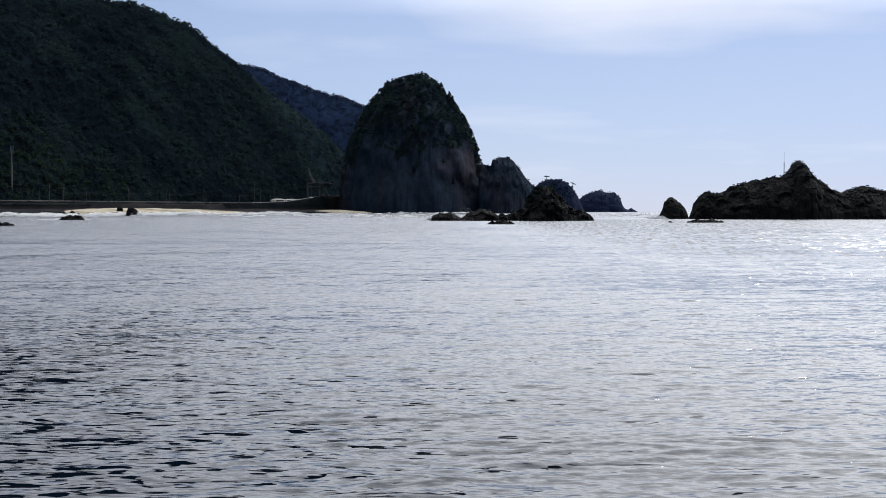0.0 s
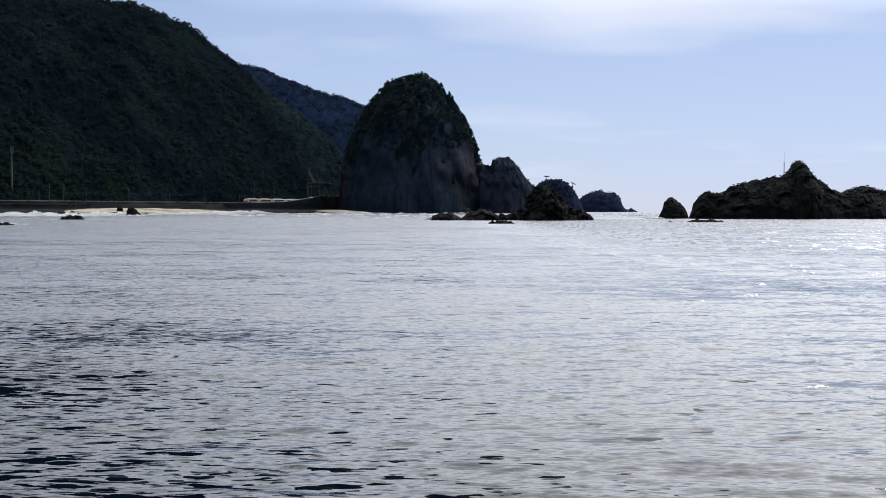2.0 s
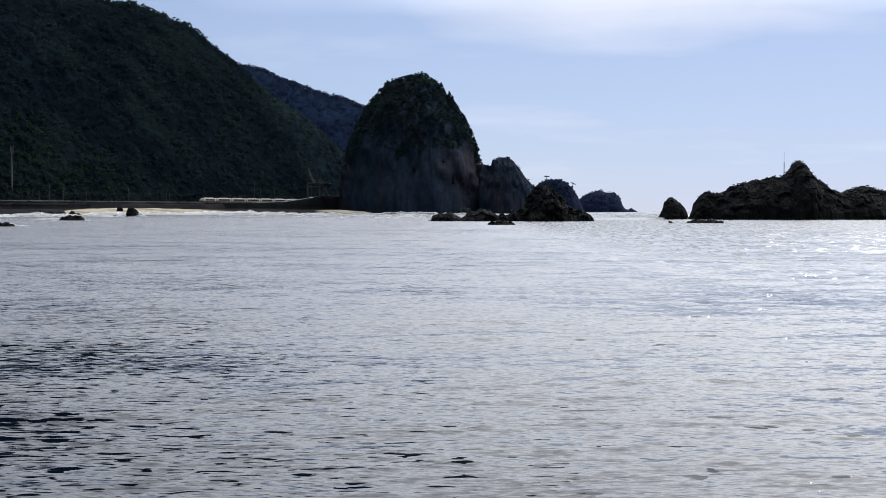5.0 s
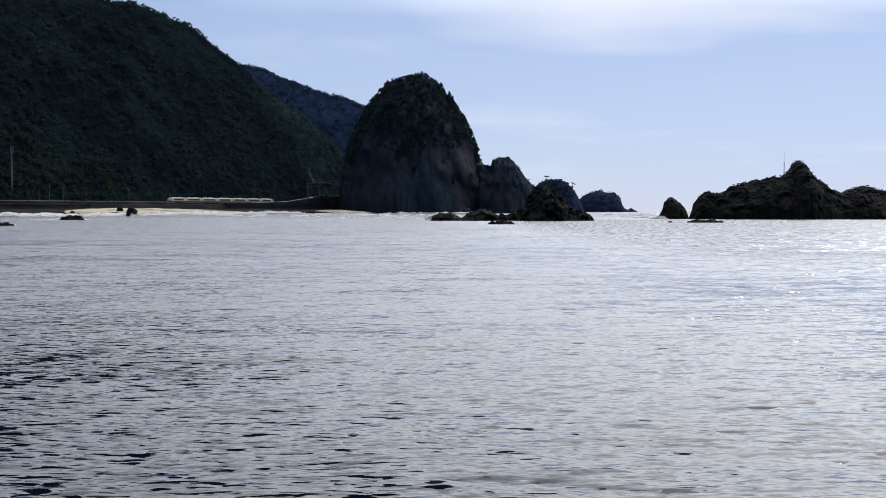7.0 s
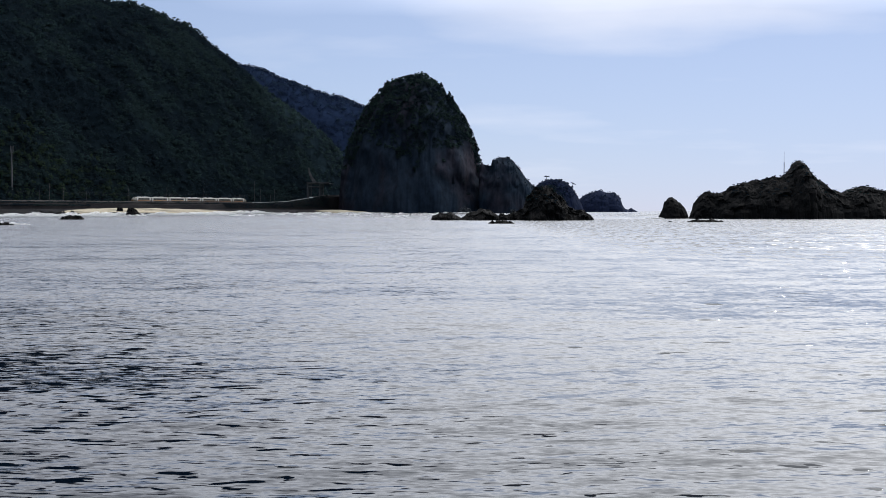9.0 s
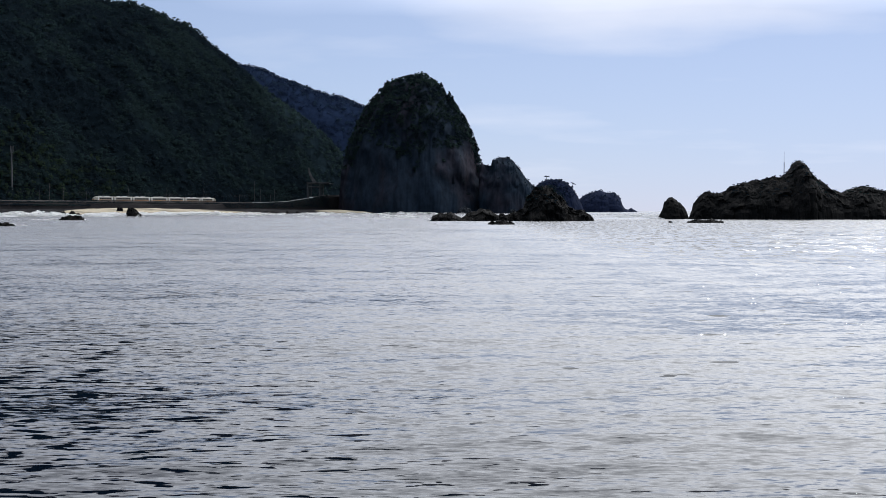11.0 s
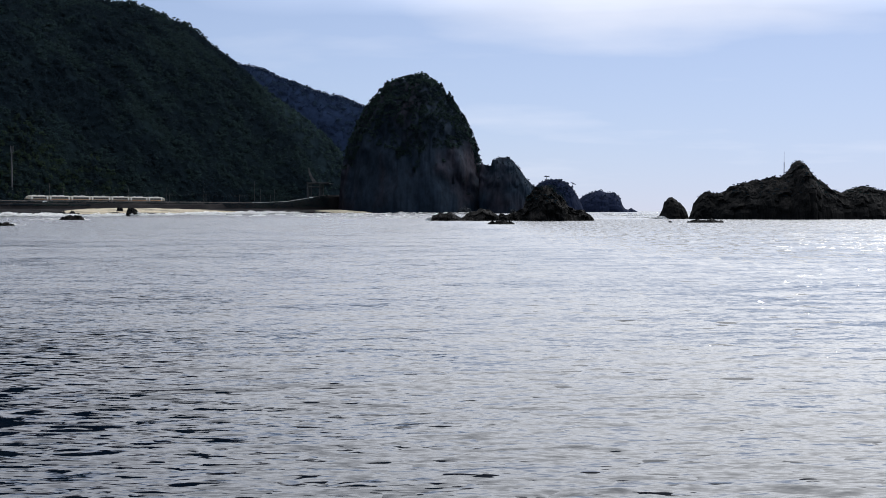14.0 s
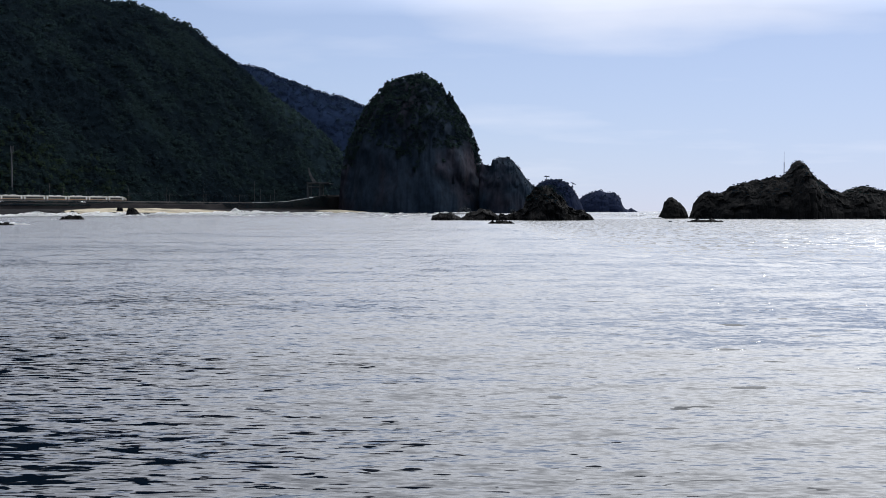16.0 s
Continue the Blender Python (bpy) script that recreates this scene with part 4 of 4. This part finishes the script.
def catenary_pole(height=9.0):
    root = new("catenary_pole")
    bm = bmesh.new()
    bmesh.ops.create_cone(bm, cap_ends=True, segments=10, radius1=0.2, radius2=0.14, depth=height, matrix=Matrix.Translation((0, 0, height / 2)))
    part("mast", bm, CONCRETE, root)
    boxed("arm", (0, 1.5, height - 1.4, 0.1, 3.2, 0.1), STEEL, root)
    boxed("brace", (0, 1.2, height - 0.7, 0.07, 2.4, 0.07), STEEL, root)
    boxed("insulator", (0, 3.0, height - 1.7, 0.12, 0.12, 0.5), STEEL, root)
    return tagged(root, "slim grey concrete catenary pole beside the track", "pole", "catenary poles along the railway")


UNDERGREY = paint("weathered_dark_metal", (0.06, 0.06, 0.062), 0.6)
pole = catenary_pole()
first = True
for s in np.arange(0, 560, 46.0):
    m = Matrix.Translation(Vector(coast(np.float64(s), np.float64(3.2), 8.5))) @ pose(0, 0, 0, 0, 0, TURN)
    if first:
        pole.matrix_basis, first = m, False
    else:
        copy_thing(pole, m)

wire = tagged(new("overhead_line"), "thin dark overhead wires above the railway", "wires")
for h in (5.3, 6.5):
    sweep("wire", ss, 0.2, 9.7, [(-0.008, h), (0, h + 0.014), (0.008, h)], UNDERGREY, wire)


def utility_pole(height, arms=2):
    root = new("utility_pole")
    bm = bmesh.new()
    bmesh.ops.create_cone(bm, cap_ends=True, segments=10, radius1=0.22, radius2=0.13, depth=height, matrix=Matrix.Translation((0, 0, height / 2)))
    part("mast", bm, CONCRETE, root)
    for k in range(arms):
        boxed("crossarm", (0, 0, height - 0.5 - 0.9 * k, 0.12, 2.2 - 0.3 * k, 0.12), STEEL, root)
    boxed("transformer", (0.35, 0, height - 3.0, 0.5, 0.5, 0.9), STEEL, root, 0.08)
    return tagged(root, "tall grey utility pole with crossarms by the road", "pole", "utility poles by the road")


UP = ((39.0, -8.5, 19.5, 10.2), (8.0, 9.0, 15.0, 8.6), (-14.0, 9.0, 15.0, 8.6), (88.0, 9.0, 14.0, 8.6), (135.0, 9.0, 14.0, 8.6), (180.0, 9.0, 14.0, 8.6), (262.0, 8.0, 15.0, 8.6), (246.0, 11.0, 12.0, 8.6))
up_made = {}
for s, o, h, z in UP:
    m = Matrix.Translation(Vector(coast(np.float64(s), np.float64(o), z - 0.6))) @ pose(0, 0, 0, 0, 0, TURN + 90)
    if h in up_made:
        copy_thing(up_made[h], m)
    else:
        up_made[h] = utility_pole(h)
        up_made[h].matrix_basis = m


def antenna_mast():
    root = tagged(new("antenna_mast"), "tall slim steel antenna mast with panel antennas", "mast")
    bm = bmesh.new()
    bmesh.ops.create_cone(bm, cap_ends=True, segments=14, radius1=0.75, radius2=0.45, depth=38.5, matrix=Matrix.Translation((0, 0, 19.25)))
    part("shaft", bm, STEEL, root)
    for k in range(3):
        a = k * 2.094 + 0.3
        boxed("panel_antenna", (math.cos(a) * 1.0, math.sin(a) * 1.0, 39.2, 0.5, 0.4, 4.6), STEEL, root, 0.08)
    bm = bmesh.new()
    bmesh.ops.create_cone(bm, cap_ends=True, segments=14, radius1=1.1, radius2=1.1, depth=0.25, matrix=Matrix.Translation((0, 0, 36.6)))
    part("platform", bm, STEEL, root)
    return root


antenna_mast().matrix_basis = Matrix.Translation(Vector(coast(np.float64(286.0), np.float64(20.0), 8.4)))


def marker_pole():
    root = tagged(new("marker_pole"), "thin upright marker pole on the rock island", "pole")
    bm = bmesh.new()
    bmesh.ops.create_cone(bm, cap_ends=True, segments=10, radius1=0.13, radius2=0.1, depth=4.6, matrix=Matrix.Translation((0, 0, 2.3)))
    part("lower_shaft", bm, paint("dark_steel", (0.06, 0.06, 0.07), 0.5, 0.6), root)
    bm = bmesh.new()
    bmesh.ops.create_cone(bm, cap_ends=True, segments=10, radius1=0.06, radius2=0.035, depth=3.2, matrix=Matrix.Translation((0, 0, 6.1)))
    part("upper_rod", bm, WHITE, root, "pale thin upper rod")
    return root


marker_pole().matrix_basis = pose(100.9, 335, skyline(ISLAND, 100.9) - 1.0)

# ---- the train ----
# cream kept dark for the train's shaded side
CREAM = paint("cream_train_paint", (0.185, 0.172, 0.135), 0.3)
ORANGE = paint("orange_train_paint", (0.42, 0.2, 0.07), 0.35)
GLASS = paint("dark_train_glass", (0.012, 0.013, 0.015), 0.25)
GLASS.node_tree.nodes["Principled BSDF"].inputs["Specular IOR Level"].default_value = 0.2
UNDER = paint("underframe_grey", (0.06, 0.06, 0.06), 0.6)
ROOFGREY = paint("roof_light_grey", (0.54, 0.54, 0.52), 0.4)
CAR_LEN, CARS = 20.5, 7


def carriage(parent, centre, nose):
    """A railcar: rounded body shell, skirt, windows, doors, roof units and bogies. nose: 1 front, -1 back, 0 none."""
    half = CAR_LEN / 2 - 0.25
    section = [(-1.42, 0.75), (-1.46, 1.6), (-1.45, 2.5), (-1.3, 3.1), (-0.95, 3.42), (-0.4, 3.55), (0.4, 3.55), (0.95, 3.42), (1.3, 3.1), (1.45, 2.5), (1.46, 1.6), (1.42, 0.75)]
    stations = [(-half, 1.0, 0.0), (half, 1.0, 0.0)]
    if nose == 1:
        stations = [(-half, 1.0, 0.0), (half - 3.2, 1.0, 0.0), (half - 2.0, 0.93, 0.0), (half - 0.8, 0.72, 0.0), (half, 0.42, 0.0)]
    elif nose == -1:
        stations = [(-half, 0.42, 0.0), (-half + 0.8, 0.72, 0.0), (-half + 2.0, 0.93, 0.0), (-half + 3.2, 1.0, 0.0), (half, 1.0, 0.0)]
    bm = bmesh.new()
    rings = []
    for x, k, _ in stations:
        rings.append([bm.verts.new((x, yy * (0.55 + 0.45 * k), 0.75 + (zz - 0.75) * k)) for yy, zz in section])
    for r0, r1 in zip(rings, rings[1:]):
        for i in range(len(section)):
            j = (i + 1) % len(section)
            bm.faces.new((r0[i], r0[j], r1[j], r1[i]))
    bm.faces.new(rings[0])
    bm.faces.new(rings[-1][::-1])
    bmesh.ops.recalc_face_normals(bm, faces=bm.faces)
    body = part("carriage", bm, CREAM, parent)
    body.matrix_basis = Matrix.Translation((centre, 0, 0))
    lo, hi = -half + (3.4 if nose == -1 else 0.2), half - (3.4 if nose == 1 else 0.2)
    mid, span = (lo + hi) / 2, hi - lo
    for side in (-1, 1):
        boxed("lower_stripe", (mid, side * 1.455, 0.9, span, 0.05, 0.28), ORANGE, body, 0, "orange stripe along the lower side")
        for dx in (lo + 1.0, hi - 1.0):
            boxed("side_door", (dx, side * 1.47, 1.75, 0.9, 0.05, 1.95), ROOFGREY, body)
        n = 7 if nose else 9
        step = (span - 4.4) / n
        w0 = None
        for k in range(n):
            x = lo + 2.2 + step * (k + 0.5)
            if w0 is None:
                w0 = boxed("window", (0, 0, 0, step - 0.28, 0.05, 1.1), GLASS, body)
                w0.location = (x, side * 1.468, 2.05)
            else:
                w = new("window", w0.data)
                w.parent, w.location = body, (x, side * 1.468, 2.05)
    boxed("underframe", (mid, 0, 0.62, span, 2.3, 0.35), UNDER, body)
    # strip paler than the body, painting in the sunlight on the roof
    boxed("sunlit_roof_panel", (mid, 0, 3.56, span, 1.9, 0.1), ROOFGREY, body, 0.03, "roof panel coloured pale for the sun on it")
    for dx in (lo + 2.2, hi - 2.2):
        boxed("bogie", (dx, 0, 0.36, 3.3, 2.0, 0.5), UNDER, body, 0.08)
        for wx in (-1.05, 1.05):
            bm = bmesh.new()
            bmesh.ops.create_cone(bm, cap_ends=True, segments=16, radius1=0.43, radius2=0.43, depth=1.5, matrix=Matrix.Translation((dx + wx, 0, 0.43)) @ Matrix.Rotation(radians(90), 4, "X"))
            part("wheelset", bm, UNDER, body)
    boxed("roof_unit", (mid - 2.5, 0, 3.75, 4.2, 1.9, 0.45), ROOFGREY, body, 0.1)
    boxed("roof_unit", (mid + 4.0, 0, 3.72, 2.6, 1.7, 0.4), ROOFGREY, body, 0.1)
    if nose:
        bm = bmesh.new()
        g = bmesh.ops.create_cube(bm, size=1.0, matrix=Matrix.Translation((nose * (half - 1.25), 0, 2.55)) @ Matrix.Rotation(radians(nose * 38), 4, "Y") @ Matrix.Diagonal((1.7, 2.15, 0.5, 1)))
        part("windscreen", bm, GLASS, body)
        boxed("nose_band", (nose * (half - 0.62), 0, 1.02, 1.3, 2.34, 0.5), ORANGE, body, 0.1, "orange band round the nose")
        for y in (-0.6, 0.6):
            boxed("headlight", (nose * (half - 0.02), y * 0.9, 1.25, 0.12, 0.28, 0.2), WHITE, body)
    else:
        boxed("gangway", (half + 0.2, 0, 1.9, 0.5, 1.1, 2.2), UNDER, body)
    return body


def express_train():
    """Origin on the rail under the front end; the train lies behind it along -x."""
    root = tagged(new("train"), "cream seven-car electric train with an orange lower stripe", "train")
    for k in range(CARS):
        carriage(root, -CAR_LEN * (k + 0.5), 1 if k == 0 else (-1 if k == CARS - 1 else 0))
    return root


train = express_train()


# ---- cars on the coast road ----
def small_car():
    root = new("car")
    bm = bmesh.new()
    prof = [(-2.0, 0.35), (-2.05, 0.8), (-1.75, 0.98), (-1.2, 1.42), (0.35, 1.45), (1.05, 0.98), (1.85, 0.82), (2.05, 0.6), (2.0, 0.35)]
    a = [bm.verts.new((x, -0.82, z)) for x, z in prof]
    c = [bm.verts.new((x, 0.82, z)) for x, z in prof]
    bm.faces.new(a)
    bm.faces.new(c[::-1])
    for i in range(len(prof)):
        j = (i + 1) % len(prof)
        bm.faces.new((a[i], c[i], c[j], a[j]))
    bmesh.ops.recalc_face_normals(bm, faces=bm.faces)
    bmesh.ops.bevel(bm, geom=list(bm.edges), offset=0.06, segments=2, affect="EDGES")
    body = part("body", bm, WHITE, root)
    for y in (-0.83, 0.83):
        boxed("side_window", (-0.35, y, 1.18, 1.5, 0.03, 0.36), GLASS, body)
    for x in (-1.25, 1.3):
        for y in (-0.74, 0.74):
            bm = bmesh.new()
            bmesh.ops.create_cone(bm, cap_ends=True, segments=18, radius1=0.31, radius2=0.31, depth=0.2, matrix=Matrix.Translation((x, y, 0.31)) @ Matrix.Rotation(radians(90), 4, "X"))
            part("wheel", bm, UNDER, root)
    return tagged(root, "small white car driving along the coast road", "car", "cars on the coast road")


car_a = small_car()
car_b = copy_thing(car_a, pose(0, 0, 0))

# ---- surf ----
FOAM = two_scale("sea_foam", (0.75, 0.76, 0.76), (0.86, 0.86, 0.85), (0.95, 0.95, 0.93), 0.3, 2.0, 0.6, 0.8)

# foam lets the light behind it through
ft = FOAM.node_tree
f_out, f_main = ft.nodes["Material Output"], ft.nodes["Principled BSDF"]
f_thin, f_mix = ft.nodes.new("ShaderNodeBsdfTranslucent"), ft.nodes.new("ShaderNodeMixShader")
f_thin.inputs["Color"].default_value = (0.9, 0.9, 0.88, 1)
f_mix.inputs[0].default_value = 0.55
ft.links.new(f_main.outputs[0], f_mix.inputs[1])
ft.links.new(f_thin.outputs[0], f_mix.inputs[2])
ft.links.new(f_mix.outputs[0], f_out.inputs["Surface"])


def foam_mass(name, wide, high, depth, seed, count, peak=False):
    """Foam and spray as one mass of small ragged flecks: a thick foot on the water, thinning upwards."""
    rng = np.random.default_rng(seed)
    octa = np.array([(1, 0, 0), (-1, 0, 0), (0, 1, 0), (0, -1, 0), (0, 0, 1), (0, 0, -1)], float)
    tri = np.array([(0, 2, 4), (2, 1, 4), (1, 3, 4), (3, 0, 4), (2, 0, 5), (1, 2, 5), (3, 1, 5), (0, 3, 5)])
    t = rng.uniform(-1, 1, count)
    swell = 1.0 if peak else 0.35 + 0.65 * np.abs(fractal(np.stack([t * wide * 0.5, 0 * t + seed, 0 * t], -1), wide * 0.14 + 0.5, 3, 0.6, seed)) * 1.3
    shape = (1 - np.abs(t)) ** 1.3 if peak else np.sqrt(1 - np.abs(t) ** 3)
    z = high * shape * swell * rng.random(count) ** (1.1 if peak else 2.0) - 0.08
    y = rng.normal(0, 0.4, count) * depth * (1.1 - z / max(high, 0.01) * 0.6)
    size = (0.1 + 0.16 * math.sqrt(high)) * rng.uniform(0.5, 1.7, (count, 1, 1)) * np.array([2.3, 1.4, 0.5]) * (1 - 0.45 * np.clip(z / max(high, 0.01), 0, 1))[:, None, None]
    v = octa[None] * size * rng.uniform(0.6, 1.3, (count, 6, 1)) + np.stack([t * wide / 2, y, z], -1)[:, None, :]
    f = tri[None] + 6 * np.arange(count)[:, None, None]
    return mesh_thing(name, v.reshape(-1, 3), f.reshape(-1, 3), FOAM)


def breaker(wide, high, depth, seed, name="breaking_wave", label="white foaming wave breaking on the shore"):
    ob = foam_mass(name, wide, high, depth, seed, int(90 + wide * (26 + 9 * high)))
    return tagged(ob, label, "surf", "breakers along the shore")


# x, y, width, height, depth, yaw, period, phase, travel
SURF = [
    (-174.0, 468, 52, 1.4, 7.0, 40, 7.0, 0.0, 6.0),
    (-159.0, 466, 44, 1.2, 6.0, 14, 6.1, 2.2, 5.0),
    (-184.0, 480, 48, 1.7, 6.0, 50, 8.0, 4.0, 7.0),
    (-154.0, 500, 42, 1.3, 9.0, 10, 7.3, 5.2, 4.0),
    (-166.0, 604, 46, 1.8, 9.0, 16, 6.6, 1.0, 4.0),
    (-148.0, 668, 52, 1.9, 9.0, 20, 7.1, 3.6, 4.0),
    (-158.0, 690, 48, 1.6, 9.0, 24, 6.4, 0.2, 4.0),
    (-140.0, 726, 52, 2.0, 9.0, 22, 7.9, 2.0, 4.0),
    (-205.0, 735, 66, 1.3, 4.0, 61, 6.5, 1.2, 5.0),
    (-178.0, 786, 66, 1.5, 4.5, 61, 7.4, 3.1, 5.0),
    (-150.0, 838, 66, 2.0, 5.0, 61, 6.8, 4.4, 5.0),
    (-128.0, 885, 56, 1.7, 5.0, 61, 7.7, 0.8, 5.0),
    (-104.0, 930, 44, 1.2, 4.0, 60, 6.2, 2.5, 4.0),
    (-30.0, 1040, 50, 1.3, 3.0, 5, 7.0, 1.5, 4.0),
    (-72.0, 1020, 46, 0.9, 3.0, 12, 6.4, 3.3, 4.0),
    (12.0, 1030, 40, 1.0, 3.0, -4, 8.1, 0.3, 4.0),
]
breakers = []
for i, row in enumerate(SURF):
    breakers.append((breaker(row[2], row[3] * 1.25, row[4], 200 + i), row))

# wash round the rocks
WASH = [(14.5, 285.5, 6.0, 1.0, 1.4, 0, 6.3, 1.0, 0.8), (3.0, 284.5, 5.0, 0.8, 1.3, 0, 7.0, 3.0, 0.8), (-2.0, 285.0, 4.0, 1.2, 1.2, 0, 5.9, 5.0, 0.8),
        (73.5, 340.0, 6.0, 0.6, 1.2, 0, 6.6, 2.0, 0.8), (62.0, 331.0, 5.0, 0.5, 1.2, 0, 7.2, 4.1, 0.8), (-134.5, 499.0, 5.5, 1.3, 1.5, 0, 7.4, 0.9, 1.0),
        (-100.0, 303.5, 9.0, 0.5, 1.2, 8, 6.8, 0.4, 1.0),
        (-107.0, 306.0, 9.0, 0.35, 1.6, 4, 7.6, 2.0, 1.5), (-74.0, 193.0, 6.0, 0.45, 1.2, 0, 6.2, 3.0, 0.8), (55.0, 238.0, 8.0, 0.4, 1.0, 0, 7.0, 1.0, 0.8),
        (11.0, 210.0, 5.0, 0.35, 0.8, 0, 6.4, 4.4, 0.6), (64.5, 338.0, 5.0, 0.9, 1.2, 0, 6.9, 0.2, 0.8)]
for i, row in enumerate(WASH):
    ob = breaker(row[2], row[3], row[4], 240 + i, "rock_wash", "white foam washing round a sea rock")
    ob["group"] = "foam round the rocks"
    breakers.append((ob, row))

# small foam crests on the open water, their white added in place of sun glitter
first_glitter_cap = None
rng_w = random.Random(11)
for i in range(170):
    d = rng_w.uniform(380, 980)
    lane = rng_w.choice(((0.138, 0.19), (0.138, 0.19), (-0.07, 0.0), (-0.09, 0.01), (-0.2, -0.05)))
    x = d * rng_w.uniform(*lane)
    if first_glitter_cap is None:
        first_glitter_cap = breaker(5.0, 0.6, 0.7, 280, "glitter_cap", "small white foam crest doubling as sun glitter on the open sea")
        first_glitter_cap["group"] = "whitecaps"
        ob = first_glitter_cap
    else:
        ob = tagged(new("glitter_cap", first_glitter_cap.data), "small white foam crest doubling as sun glitter on the open sea", "surf", "whitecaps")
    breakers.append((ob, (x, d, 5.0, 0.45, 0.7, rng_w.uniform(-8, 8), rng_w.uniform(4.5, 7.5), rng_w.uniform(0, 6.28), 3.0)))

# one tall burst of spray late in the clip
spray = foam_mass("spray_burst", 13.0, 4.6, 2.4, 77, 1800, True)
tagged(spray, "peaked white burst of spray against the shore", "surf")


def motions():
    """All that moves: train, cars, waves, surf."""
    def on_track(s):
        p = coast(np.float64(s), np.float64(0.0), 9.9)
        return Matrix.Translation(Vector(p)) @ pose(0, 0, 0, 0, 0, TURN)

    walk(train, [(t, on_track(s)) for t, s in ((0.0, 3.4), (1.5, 33.7), (3.5, 73.8), (7.0, 143.7), (9.0, 185.0), (11.5, 237.6), (12.5, 259.2), (14.5, 302.2), (16.0, 335.5))])

    def on_road(s):
        p = coast(np.float64(s), np.float64(-12.5), float(np.interp(s, ROAD_S, ROAD_Z)) + 0.03)
        return Matrix.Translation(Vector(p)) @ pose(0, 0, 0, 0, 0, TURN + 180)

    walk(car_a, [(t, on_road(s)) for t, s in ((0.0, 532.0), (12.5, 311.0), (13.5, 293.2), (14.5, 275.5), (16.0, 248.5))])
    walk(car_b, [(t, on_road(s)) for t, s in ((0.0, 607.0), (16.0, 323.5))])

    steps = [0.5 * k for k in range(33)]
    walk(waves_a, [(t, pose(-0.12 * t, -0.75 * t, 0.11 * math.sin(t * 0.9))) for t in steps])
    walk(waves_b, [(t, pose(0.7 + 0.14 * t, 3.9 - 0.42 * t, -0.03 + 0.11 * math.sin(t * 0.9 + 0.3))) for t in steps])
    for ob, (x, y, wide, high, depth, yaw, period, phase, travel) in breakers:
        rows = []
        for t in steps:
            a = 2 * math.pi * (t / period) + phase
            inland = -math.sin(a) * travel / 2
            rise = (math.cos(a) - 0.45) * high * 0.5
            rows.append((t, pose(x - math.sin(radians(yaw)) * inland, y + math.cos(radians(yaw)) * inland, rise, 0, 0, yaw)))
        walk(ob, rows)
    burst = [(0.0, -5.0), (14.2, -5.0), (14.7, -2.6), (15.2, -1.6), (15.7, 0.0), (16.0, 0.2)]
    walk(spray, [(t, pose(-163.0, 893 - 3 * max(0, t - 14.5), z)) for t, z in burst])


motions()
